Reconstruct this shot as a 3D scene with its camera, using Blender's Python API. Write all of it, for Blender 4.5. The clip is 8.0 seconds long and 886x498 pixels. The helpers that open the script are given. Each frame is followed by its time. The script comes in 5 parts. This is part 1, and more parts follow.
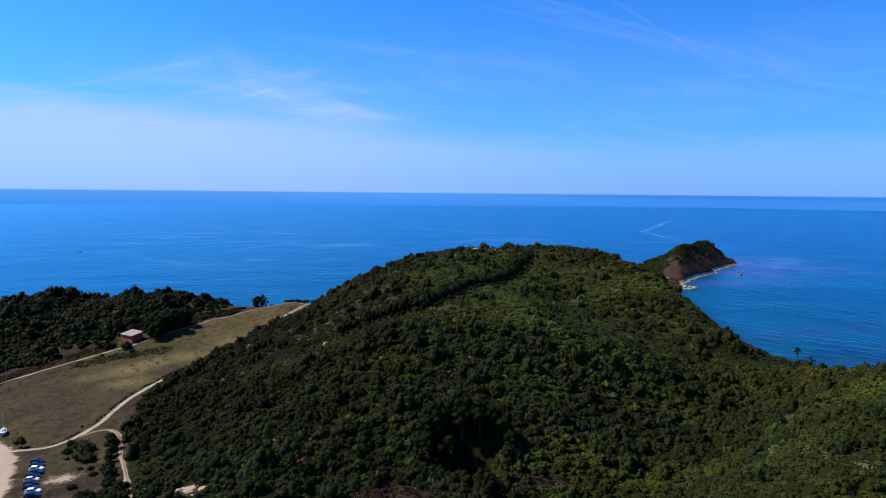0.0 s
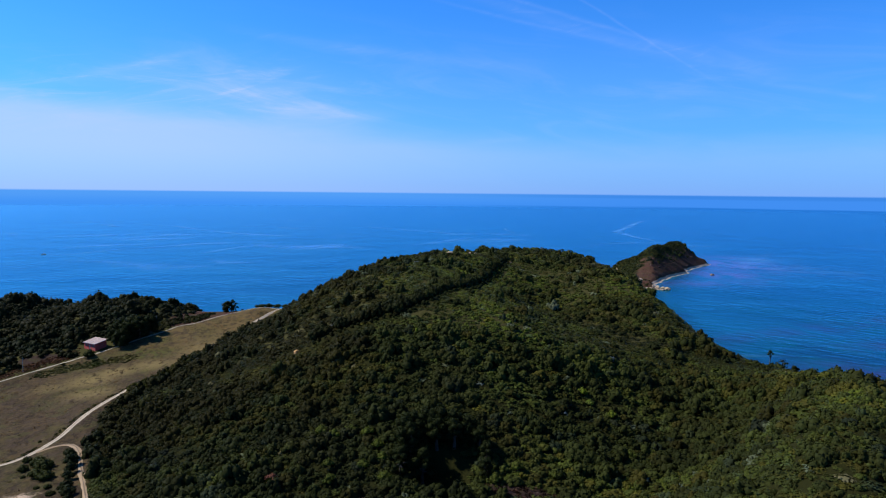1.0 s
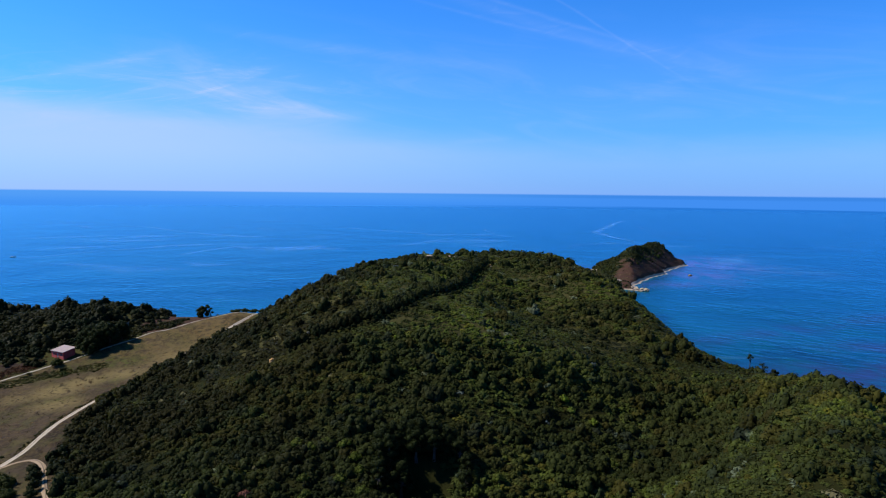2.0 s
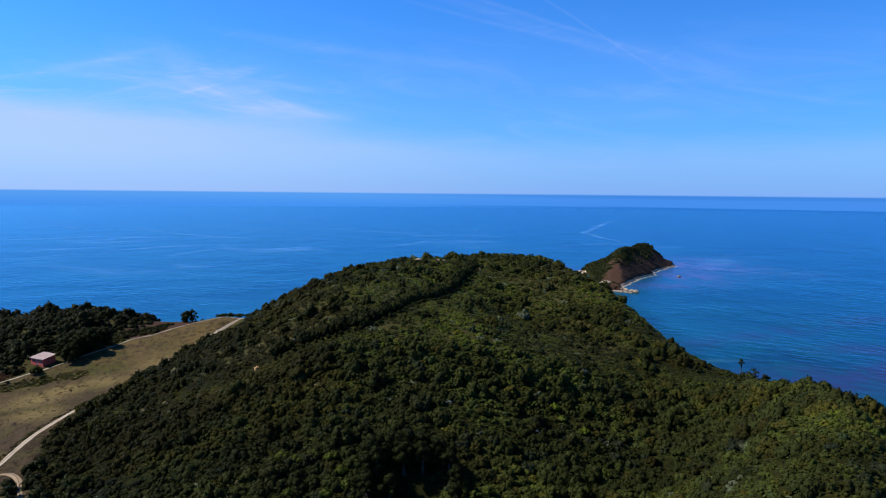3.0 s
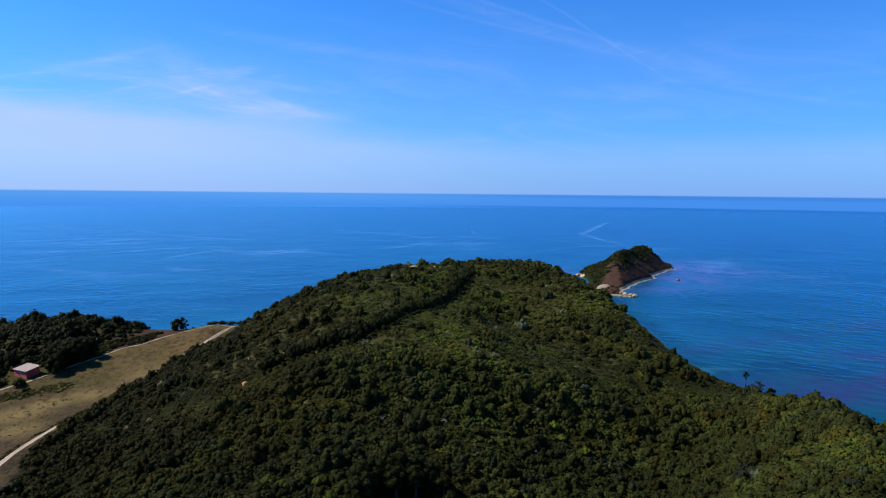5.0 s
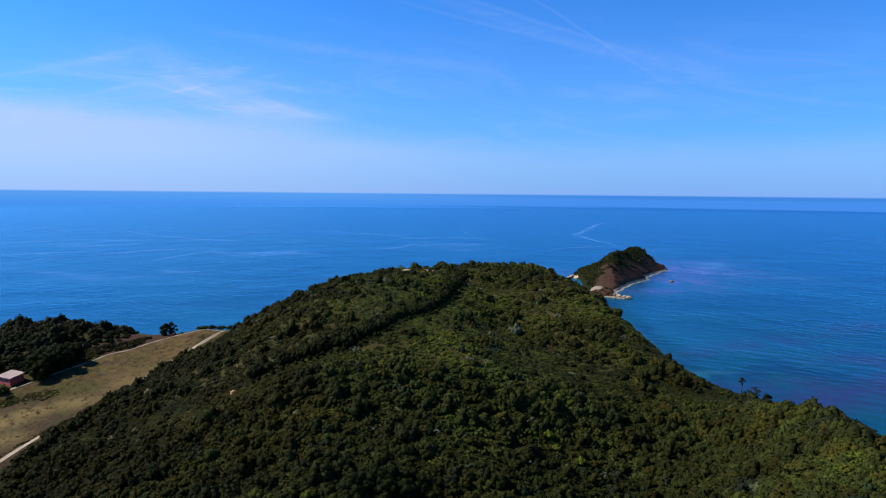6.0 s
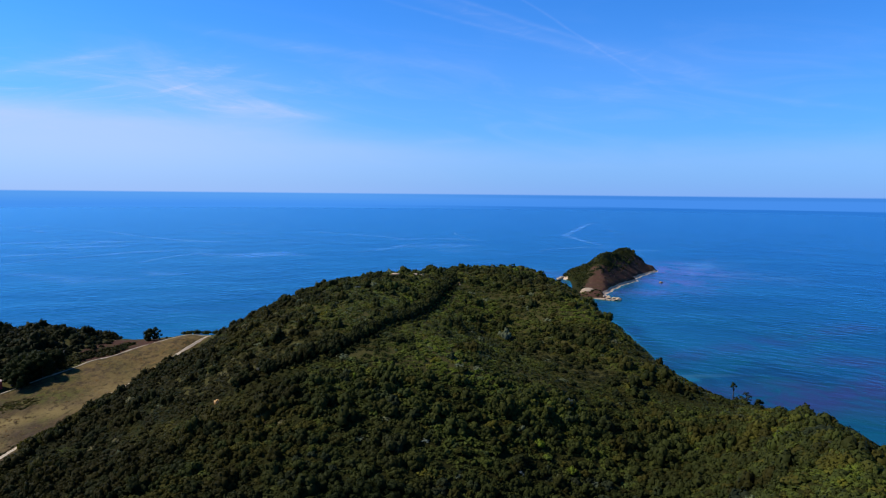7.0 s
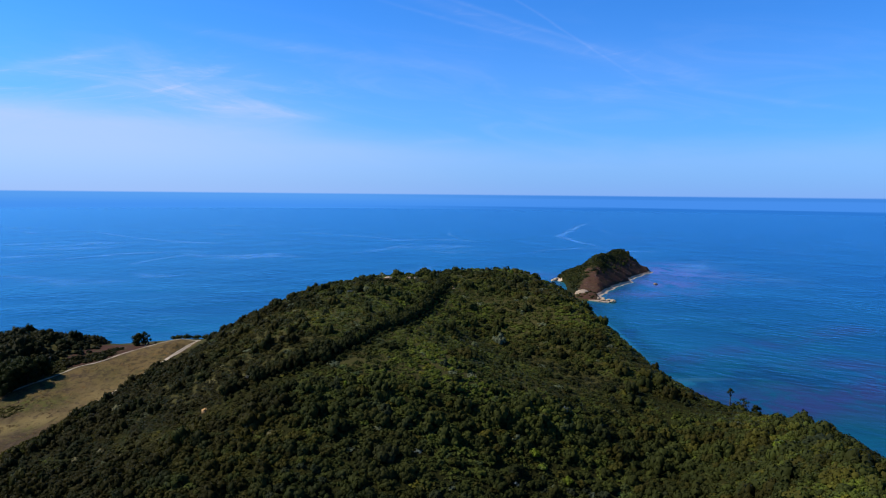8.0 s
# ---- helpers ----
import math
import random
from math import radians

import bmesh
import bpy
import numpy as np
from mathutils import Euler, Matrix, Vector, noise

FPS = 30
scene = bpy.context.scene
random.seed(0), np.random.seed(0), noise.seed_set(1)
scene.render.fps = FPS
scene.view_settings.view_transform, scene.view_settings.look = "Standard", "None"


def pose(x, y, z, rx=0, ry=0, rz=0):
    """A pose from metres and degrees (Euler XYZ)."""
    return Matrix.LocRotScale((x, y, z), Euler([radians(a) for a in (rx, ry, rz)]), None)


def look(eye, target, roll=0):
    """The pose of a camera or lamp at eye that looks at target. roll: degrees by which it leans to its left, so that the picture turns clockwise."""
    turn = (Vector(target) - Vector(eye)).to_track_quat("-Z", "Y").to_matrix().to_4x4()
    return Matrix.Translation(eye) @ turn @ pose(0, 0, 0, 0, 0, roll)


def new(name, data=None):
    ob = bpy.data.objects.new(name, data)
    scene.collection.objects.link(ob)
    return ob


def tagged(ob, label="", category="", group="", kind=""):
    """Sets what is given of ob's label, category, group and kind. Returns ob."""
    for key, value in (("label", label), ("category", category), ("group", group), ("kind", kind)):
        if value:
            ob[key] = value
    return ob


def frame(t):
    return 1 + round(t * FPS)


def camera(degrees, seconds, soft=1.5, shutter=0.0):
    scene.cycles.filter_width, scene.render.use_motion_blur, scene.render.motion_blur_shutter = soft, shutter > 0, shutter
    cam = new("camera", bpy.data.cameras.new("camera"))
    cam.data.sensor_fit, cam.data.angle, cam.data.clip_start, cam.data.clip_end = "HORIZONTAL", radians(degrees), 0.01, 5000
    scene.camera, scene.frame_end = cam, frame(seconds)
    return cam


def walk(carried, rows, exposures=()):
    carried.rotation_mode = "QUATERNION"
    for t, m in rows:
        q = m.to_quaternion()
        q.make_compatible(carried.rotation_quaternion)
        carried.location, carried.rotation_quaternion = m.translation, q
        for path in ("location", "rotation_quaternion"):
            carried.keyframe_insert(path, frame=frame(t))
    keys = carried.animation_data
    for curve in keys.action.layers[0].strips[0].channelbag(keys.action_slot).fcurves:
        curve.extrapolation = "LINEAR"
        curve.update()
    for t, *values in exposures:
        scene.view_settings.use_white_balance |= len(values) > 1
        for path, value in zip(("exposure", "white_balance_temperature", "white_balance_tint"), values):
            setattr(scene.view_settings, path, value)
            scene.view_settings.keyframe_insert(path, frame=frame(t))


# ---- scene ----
# ---- camera ----
cam = camera(70.0, 8.0, soft=1.1)
# seconds, place, yaw, pitch; the gimbal leans 0.55 degrees to its left all along
ROWS = [
    (0.0, 0.00, 0.00, 100.00, 0.00, -5.10), (0.5, 0.22, 2.40, 100.83, -1.13, -5.09), (1.0, 0.42, 4.68, 101.60, -2.28, -5.08),
    (1.5, 0.64, 6.96, 102.41, -3.30, -5.07), (2.0, 0.92, 9.25, 103.22, -4.10, -5.06), (3.5, 1.88, 15.72, 105.65, -5.21, -5.05),
    (4.0, 2.30, 17.86, 106.43, -5.22, -5.05), (4.5, 2.72, 20.02, 107.14, -5.21, -5.04), (6.0, 3.93, 26.48, 109.38, -5.86, -5.02),
    (6.5, 4.30, 28.56, 110.13, -6.35, -5.01), (7.0, 4.68, 30.60, 110.87, -6.80, -5.00), (7.5, 5.12, 32.70, 111.53, -7.15, -4.98),
    (8.0, 5.62, 34.90, 112.12, -7.32, -4.97),
]
walk(cam, [(t, pose(x, y, z, 90 + pitch, -0.55, yaw)) for t, x, y, z, yaw, pitch in ROWS],
     [(0.0, 0.47, 6120, 10.5), (2.0, 0.47, 6140, 10.5), (3.4, 0.47, 6480, 11), (8.0, 0.47, 6480, 11)])

# ---- world, sun, exposure ----
SUN_AZ, SUN_EL = radians(-76), radians(46)   # clockwise from +y
scene.view_settings.exposure = 0.47
world = bpy.data.worlds.new("sky")
scene.world = world
world.use_nodes = True


class Nodes:
    """Short way to wire up a node tree."""

    def __init__(self, tree):
        self.tree = tree
        tree.nodes.clear()

    def add(self, kind):
        return self.tree.nodes.new(kind)

    def put(self, socket, value):
        if isinstance(value, bpy.types.NodeSocket):
            self.tree.links.new(value, socket)
        elif isinstance(value, tuple) and len(value) == 3 and socket.type == "RGBA":
            socket.default_value = (*value, 1)
        else:
            socket.default_value = value

    def math(self, op, a, b=0.0, clamp=False):
        node = self.add("ShaderNodeMath")
        node.operation, node.use_clamp = op, clamp
        self.put(node.inputs[0], a)
        self.put(node.inputs[1], b)
        return node.outputs[0]

    def mix(self, fac, a, b, blend="MIX"):
        node = self.add("ShaderNodeMix")
        node.data_type, node.blend_type = "RGBA", blend
        self.put(node.inputs[0], fac)
        self.put(node.inputs[6], a)
        self.put(node.inputs[7], b)
        return node.outputs[2]

    def noise(self, vector, scale, detail=4.0, rough=0.55, distort=0.0):
        node = self.add("ShaderNodeTexNoise")
        if vector is not None:
            self.put(node.inputs["Vector"], vector)
        for key, value in (("Scale", scale), ("Detail", detail), ("Roughness", rough), ("Distortion", distort)):
            self.put(node.inputs[key], value)
        return node.outputs[0]

    def steps(self, value, low, high):
        node = self.add("ShaderNodeMapRange")
        node.interpolation_type = "SMOOTHSTEP"
        self.put(node.inputs[0], value)
        node.inputs[1].default_value, node.inputs[2].default_value = low, high
        return node.outputs[0]

    def join(self, x, y, z=0.0):
        node = self.add("ShaderNodeCombineXYZ")
        for socket, value in zip(node.inputs, (x, y, z)):
            self.put(socket, value)
        return node.outputs[0]

    def split(self, vector):
        node = self.add("ShaderNodeSeparateXYZ")
        self.put(node.inputs[0], vector)
        return node.outputs


def build_world():
    n = Nodes(world.node_tree)
    out = n.add("ShaderNodeOutputWorld")
    back = n.add("ShaderNodeBackground")
    n.tree.links.new(back.outputs[0], out.inputs[0])
    sky = n.add("ShaderNodeTexSky")
    sky.sky_type, sky.sun_disc, sky.sun_elevation, sky.sun_rotation = "NISHITA", False, SUN_EL, SUN_AZ
    sky.altitude, sky.air_density, sky.dust_density, sky.ozone_density = 100, 1.0, 0.6, 3.0
    way = n.add("ShaderNodeTexCoord").outputs["Generated"]
    x, y, z = n.split(way)
    flat = n.math("SQRT", n.math("ADD", n.math("MULTIPLY", x, x), n.math("MULTIPLY", y, y)))
    el = n.math("DIVIDE", z, flat)
    az = n.math("ARCTAN2", x, y)

    def blob(a0, e0, sa, se):
        da = n.math("DIVIDE", n.math("SUBTRACT", az, a0), sa)
        de = n.math("DIVIDE", n.math("SUBTRACT", el, e0), se)
        return n.math("EXPONENT", n.math("MULTIPLY", n.math("ADD", n.math("MULTIPLY", da, da), n.math("MULTIPLY", de, de)), -1.0))

    # cirrus, combed out along slanting lines
    comb = n.join(n.math("MULTIPLY", az, 3.0), n.math("ADD", n.math("MULTIPLY", el, 16.0), n.math("MULTIPLY", az, 2.2)), 0.3)
    wisp = n.steps(n.noise(comb, 1.6, 7.0, 0.6, 0.9), 0.42, 0.80)
    fine = n.steps(n.noise(n.join(n.math("MULTIPLY", az, 5.0), n.math("ADD", n.math("MULTIPLY", el, 30.0), n.math("MULTIPLY", az, -5.0)), 1.7), 2.0, 8.0, 0.65, 1.2), 0.45, 0.85)
    soft = n.noise(n.join(n.math("MULTIPLY", az, 2.0), n.math("MULTIPLY", el, 9.0), 4.0), 1.4, 4.0, 0.5, 0.4)
    top = n.math("SUBTRACT", n.math("ADD", 0.125, n.math("MULTIPLY", n.math("SUBTRACT", soft, 0.5), 0.07)), n.math("MULTIPLY", n.steps(az, -0.5, 0.25), 0.045))
    veil = n.math("MULTIPLY", n.steps(n.math("SUBTRACT", top, el), -0.022, 0.040), n.math("SUBTRACT", 0.74, n.math("MULTIPLY", n.steps(az, -0.5, 0.35), 0.50)))
    veil = n.math("MULTIPLY", veil, n.math("ADD", 0.55, n.math("MULTIPLY", n.steps(el, 0.0, 0.07), 0.45)))
    tufts = n.math("MULTIPLY", n.math("ADD", blob(-0.27, 0.155, 0.16, 0.040), n.math("ADD", n.math("MULTIPLY", blob(-0.13, 0.117, 0.10, 0.014), 0.40), n.math("MULTIPLY", blob(-0.28, 0.128, 0.18, 0.022), 0.75))), n.math("ADD", 0.28, n.math("MULTIPLY", wisp, 0.85)))
    tufts2 = n.math("MULTIPLY", n.math("ADD", blob(-0.25, 0.155, 0.16, 0.035), blob(-0.50, 0.13, 0.12, 0.04)), fine)
    band = n.math("MULTIPLY", blob(0.30, 0.15, 0.55, 0.09), n.math("ADD", 0.05, n.math("MULTIPLY", wisp, 0.16)))

    def trail(a0, e0, a1, e1, width, gain):
        k = (e1 - e0) / (a1 - a0)
        off = n.math("SUBTRACT", n.math("SUBTRACT", el, e0), n.math("MULTIPLY", n.math("SUBTRACT", az, a0), k))
        off = n.math("DIVIDE", n.math("ADD", off, n.math("MULTIPLY", n.math("SUBTRACT", soft, 0.5), 0.02)), width)
        line = n.math("EXPONENT", n.math("MULTIPLY", n.math("MULTIPLY", off, off), -1.0))
        mid, half = (a0 + a1) / 2, abs(a1 - a0) / 2
        da = n.math("DIVIDE", n.math("SUBTRACT", az, mid), half * 1.1)
        end = n.math("EXPONENT", n.math("MULTIPLY", n.math("POWER", n.math("ABSOLUTE", da), 4.0), -1.0))
        return n.math("MULTIPLY", n.math("MULTIPLY", line, end), n.math("MULTIPLY", n.math("ADD", fine, 0.45), gain))

    trails = n.math("ADD", trail(0.10, 0.312, 0.385, 0.212, 0.0035, 0.15), trail(0.21, 0.314, 0.41, 0.180, 0.0022, 0.14))
    for line in ((0.02, 0.300, 0.34, 0.212, 0.0030, 0.10), (0.06, 0.312, 0.36, 0.207, 0.010, 0.12), (0.36, 0.215, 0.52, 0.172, 0.016, 0.12), (-0.22, 0.232, 0.14, 0.192, 0.008, 0.14),
                 (0.50, 0.155, 0.70, 0.115, 0.004, 0.10), (-0.50, 0.142, -0.34, 0.196, 0.0055, 0.24), (-0.47, 0.150, -0.36, 0.176, 0.014, 0.16), (-0.37, 0.138, -0.20, 0.180, 0.007, 0.20),
                 (-0.36, 0.132, -0.16, 0.160, 0.009, 0.16), (-0.30, 0.150, -0.14, 0.118, 0.012, 0.12), (-0.21, 0.110, -0.05, 0.123, 0.009, 0.16), (0.09, 0.080, 0.17, 0.086, 0.004, 0.14),
                 (-0.75, 0.150, -0.52, 0.118, 0.009, 0.26)):
        trails = n.math("ADD", trails, trail(*line))
    cloud = n.math("ADD", n.math("ADD", veil, n.math("MULTIPLY", tufts, 0.50)), n.math("ADD", n.math("MULTIPLY", tufts2, 0.34), n.math("ADD", band, trails)))
    cloud = n.math("MULTIPLY", cloud, 0.85, True)
    haze = n.math("EXPONENT", n.math("MULTIPLY", n.math("ABSOLUTE", el), -9.0))
    blue = n.mix(1.0, sky.outputs[0], SKY_TINT, "MULTIPLY")
    # the haze is paler on the side of the sun
    blue = n.mix(n.math("MULTIPLY", haze, 0.75), blue, n.mix(n.steps(az, -0.35, 0.6), HAZE, HAZE_EAST))
    white = n.mix(cloud, blue, CLOUD)
    # past the sheet the sea is painted into the backdrop, reflected sky included, with a paler band in the east
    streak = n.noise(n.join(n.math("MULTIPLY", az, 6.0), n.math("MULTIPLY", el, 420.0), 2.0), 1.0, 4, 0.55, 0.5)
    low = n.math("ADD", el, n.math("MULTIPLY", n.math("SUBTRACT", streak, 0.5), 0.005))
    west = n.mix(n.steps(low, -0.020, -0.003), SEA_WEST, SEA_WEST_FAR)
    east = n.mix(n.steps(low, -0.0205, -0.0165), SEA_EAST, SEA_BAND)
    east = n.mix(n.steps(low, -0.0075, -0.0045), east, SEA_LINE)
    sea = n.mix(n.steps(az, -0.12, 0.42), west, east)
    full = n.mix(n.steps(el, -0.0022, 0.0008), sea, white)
    # dim the sky overhead, out of view, so shadows get less skylight
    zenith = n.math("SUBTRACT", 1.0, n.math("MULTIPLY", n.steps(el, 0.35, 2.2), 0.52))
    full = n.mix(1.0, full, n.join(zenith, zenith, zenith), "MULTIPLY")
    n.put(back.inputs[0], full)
    back.inputs[1].default_value = 0.0722


SKY_TINT, CLOUD = (0.238, 0.955, 1.90), (5.6, 6.6, 10.3)
HAZE, HAZE_EAST = (2.9, 5.0, 10.0), (2.1, 4.25, 10.0)
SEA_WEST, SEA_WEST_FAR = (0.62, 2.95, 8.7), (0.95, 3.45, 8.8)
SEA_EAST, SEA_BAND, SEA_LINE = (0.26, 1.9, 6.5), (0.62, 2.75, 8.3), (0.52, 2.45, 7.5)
build_world()
sun = new("sun", bpy.data.lights.new("sun", "SUN"))
sun.data.energy, sun.data.angle, sun.data.color = 5.0, radians(0.53), (1.0, 0.93, 0.80)
sun.matrix_world = look((math.sin(SUN_AZ) * math.cos(SUN_EL) * 300, math.cos(SUN_AZ) * math.cos(SUN_EL) * 300, math.sin(SUN_EL) * 300), (0, 0, 0))

# ---- materials ----


def material(name, rough=0.8, metal=0.0):
    m = bpy.data.materials.new(name)
    m.use_nodes = True
    n = Nodes(m.node_tree)
    out = n.add("ShaderNodeOutputMaterial")
    bsdf = n.add("ShaderNodeBsdfPrincipled")
    n.tree.links.new(bsdf.outputs[0], out.inputs[0])
    bsdf.inputs["Roughness"].default_value, bsdf.inputs["Metallic"].default_value = rough, metal
    return m, n, bsdf


def bump(n, bsdf, height, strength, distance):
    node = n.add("ShaderNodeBump")
    node.inputs["Strength"].default_value, node.inputs["Distance"].default_value = strength, distance
    n.put(node.inputs["Height"], height)
    n.put(bsdf.inputs["Normal"], node.outputs[0])


def plain(name, colour, rough=0.7, metal=0.0, vary=0.25, scale=3.0, dirt=(0.2, 0.17, 0.13), dirty=0.25):
    """Paint, concrete or metal with blotches at two scales and some dirt."""
    m, n, bsdf = material(name, rough, metal)
    at = n.add("ShaderNodeTexCoord").outputs["Object"]
    big, small = n.noise(at, scale * 0.3, 3), n.noise(at, scale * 4, 5)
    dark = tuple(c * (1 - vary) for c in colour)
    col = n.mix(small, dark, colour)
    col = n.mix(n.math("MULTIPLY", n.steps(big, 0.45, 0.75), dirty), col, dirt)
    n.put(bsdf.inputs["Base Color"], col)
    bump(n, bsdf, small, 0.3, 0.02)
    return m


def attribute(n, name):
    node = n.add("ShaderNodeAttribute")
    node.attribute_name = name
    return node.outputs["Fac"]


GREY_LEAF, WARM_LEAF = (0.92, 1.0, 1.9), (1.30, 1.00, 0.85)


def foliage(name, colours, dry=(0.085, 0.066, 0.020)):
    """Leaves: each plant has its own mix of the colours, each tuft its own shade."""
    m, n, bsdf = material(name, 0.55)
    at = n.add("ShaderNodeNewGeometry")
    tint = attribute(n, "tint")
    ramp = n.add("ShaderNodeValToRGB")
    cr = ramp.color_ramp
    while len(cr.elements) < len(colours):
        cr.elements.new(0.5)
    for k, (p, c) in enumerate(colours):
        cr.elements[k].position, cr.elements[k].color = p, (*c, 1)
    n.put(ramp.inputs[0], tint)
    isle = at.outputs["Random Per Island"]
    shade = n.math("ADD", 0.86, n.math("MULTIPLY", isle, 0.34))
    leaf = n.noise(at.outputs["Position"], 2.2, 4, 0.65)
    shade = n.math("MULTIPLY", shade, n.math("ADD", 0.55, n.math("MULTIPLY", leaf, 0.9)))
    col = n.mix(1.0, ramp.outputs[0], n.join(shade, shade, shade), "MULTIPLY")
    # some plants are grey-green, some warm
    hue = attribute(n, "hue")
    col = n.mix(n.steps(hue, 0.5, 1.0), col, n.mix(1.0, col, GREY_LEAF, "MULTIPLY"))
    col = n.mix(n.steps(hue, -0.5, -1.0), col, n.mix(1.0, col, WARM_LEAF, "MULTIPLY"))
    patch = n.steps(n.noise(at.outputs["Position"], 0.045, 3), 0.5, 0.72)
    col = n.mix(n.math("MULTIPLY", patch, 0.07), col, dry)
    n.put(bsdf.inputs["Base Color"], col)
    bsdf.inputs["Specular IOR Level"].default_value = 0.02
    bump(n, bsdf, n.noise(at.outputs["Position"], 2.6, 4, 0.7), 0.40, 0.20)
    # light comes through the leaves
    thin = n.add("ShaderNodeBsdfTranslucent")
    n.put(thin.inputs["Color"], n.mix(1.0, col, (1.15, 1.3, 0.7), "MULTIPLY"))
    both = n.add("ShaderNodeMixShader")
    both.inputs[0].default_value = 0.17
    n.tree.links.new(bsdf.outputs[0], both.inputs[1])
    n.tree.links.new(thin.outputs[0], both.inputs[2])
    for node in n.tree.nodes:
        if node.type == "OUTPUT_MATERIAL":
            n.tree.links.new(both.outputs[0], node.inputs[0])
    return m


SCRUB = foliage("maquis leaves", [(0.0, (0.0120, 0.0145, 0.0046)), (0.30, (0.0285, 0.0340, 0.0083)), (0.55, (0.0462, 0.0562, 0.0108)),
                                  (0.74, (0.0615, 0.0775, 0.0115)), (0.87, (0.0960, 0.1260, 0.0125)), (0.92, (0.0648, 0.0695, 0.0645)), (0.985, (0.1282, 0.0541, 0.0381))])
DARK_LEAF = foliage("holm oak leaves", [(0.0, (0.0105, 0.0140, 0.0050)), (0.6, (0.0205, 0.0255, 0.0068)), (1.0, (0.0350, 0.0400, 0.0090))])
HEATH = foliage("dry heath", [(0.0, (0.0225, 0.0240, 0.0090)), (0.4, (0.0495, 0.0405, 0.0165)), (0.7, (0.0840, 0.0495, 0.0300)), (1.0, (0.1350, 0.0900, 0.0450))], (0.0750, 0.0450, 0.0270))
DRY_GRASS = foliage("dry grass", [(0.0, (0.0240, 0.0185, 0.0100)), (0.3, (0.0430, 0.0330, 0.0165)), (0.6, (0.0860, 0.0640, 0.0260)), (0.85, (0.1674, 0.1220, 0.0464)), (1.0, (0.0648, 0.0690, 0.0144))], (0.0810, 0.0600, 0.0272))


def ground_material():
    m, n, bsdf = material("ground", 0.95)
    geo = n.add("ShaderNodeNewGeometry")
    at = geo.outputs["Position"]
    x, y, z = n.split(at)
    large, mid, small, grit = n.noise(at, 0.035, 5, 0.6), n.noise(at, 0.16, 6, 0.65), n.noise(at, 0.9, 6, 0.7), n.noise(at, 5.0, 4, 0.7)
    # near-black ground below the scrub paints shade into its gaps
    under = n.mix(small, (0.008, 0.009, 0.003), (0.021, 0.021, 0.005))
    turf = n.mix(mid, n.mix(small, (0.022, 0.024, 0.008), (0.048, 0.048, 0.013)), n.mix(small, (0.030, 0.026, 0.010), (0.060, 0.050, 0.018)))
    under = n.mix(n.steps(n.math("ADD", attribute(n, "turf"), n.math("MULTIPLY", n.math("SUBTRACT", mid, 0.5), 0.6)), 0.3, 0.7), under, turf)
    green = n.mix(small, (0.0330, 0.0400, 0.0090), (0.0680, 0.0740, 0.0180))
    flat = n.join(x, n.math("MULTIPLY", y, 0.7), 0.0)
    grass = n.mix(n.steps(n.noise(flat, 0.075, 6, 0.65, 0.5), 0.40, 0.60), (0.0250, 0.0175, 0.0115), (0.0640, 0.0440, 0.0210))
    grass = n.mix(n.math("MULTIPLY", n.steps(n.noise(flat, 0.045, 4, 0.6, 0.8), 0.46, 0.62), 0.75), grass, n.mix(small, (0.0320, 0.0230, 0.0155), (0.0660, 0.0460, 0.0290)))
    # the seaward end is drier and paler
    grass = n.mix(n.math("MULTIPLY", n.steps(n.math("ADD", y, n.math("MULTIPLY", n.math("SUBTRACT", mid, 0.5), 60.0)), 285.0, 368.0), 0.85), grass, n.mix(small, (0.0800, 0.0560, 0.0220), (0.1700, 0.1180, 0.0460)))
    lush = n.math("MAXIMUM", n.math("MULTIPLY", n.steps(large, 0.55, 0.66), 0.3), n.math("MULTIPLY", attribute(n, "lush"), n.steps(n.noise(at, 0.20, 5, 0.65), 0.34, 0.52)))
    grass = n.mix(lush, grass, green)
    grass = n.mix(n.math("MULTIPLY", n.steps(n.noise(flat, 0.30, 7, 0.75), 0.47, 0.60), 0.75), grass, (0.0180, 0.0135, 0.0105))
    grass = n.mix(n.math("MULTIPLY", n.steps(n.noise(flat, 0.9, 6, 0.75), 0.50, 0.64), 0.55), grass, (0.1000, 0.0700, 0.0320))
    blotch = n.noise(flat, 0.19, 5, 0.62, 0.9)
    grass = n.mix(n.math("MULTIPLY", n.steps(blotch, 0.52, 0.64), 0.65), grass, n.mix(small, (0.0360, 0.0260, 0.0180), (0.0640, 0.0450, 0.0300)))
    grass = n.mix(n.math("MULTIPLY", n.steps(n.math("SUBTRACT", 1.0, blotch), 0.53, 0.64), 0.60), grass, n.mix(small, (0.0340, 0.0320, 0.0120), (0.0680, 0.0600, 0.0240)))
    straw = n.math("MULTIPLY", attribute(n, "straw"), n.steps(n.noise(flat, 0.22, 6, 0.7, 0.6), 0.34, 0.50))
    grass = n.mix(straw, grass, n.mix(small, (0.1050, 0.0780, 0.0310), (0.1900, 0.1430, 0.0590)))
    soil = n.mix(n.steps(y, 336.0, 356.0), n.mix(small, (0.015, 0.0100, 0.0085), (0.046, 0.029, 0.023)), n.mix(small, (0.022, 0.0118, 0.0088), (0.080, 0.040, 0.029)))
    soil = n.mix(n.math("MULTIPLY", n.steps(n.noise(at, 0.22, 6, 0.7), 0.50, 0.62), 0.75), soil, n.mix(grit, (0.022, 0.020, 0.008), (0.060, 0.050, 0.020)))
    sand = n.mix(small, (0.27, 0.195, 0.135), (0.46, 0.345, 0.25))
    rim = n.math("SUBTRACT", mid, 0.5)
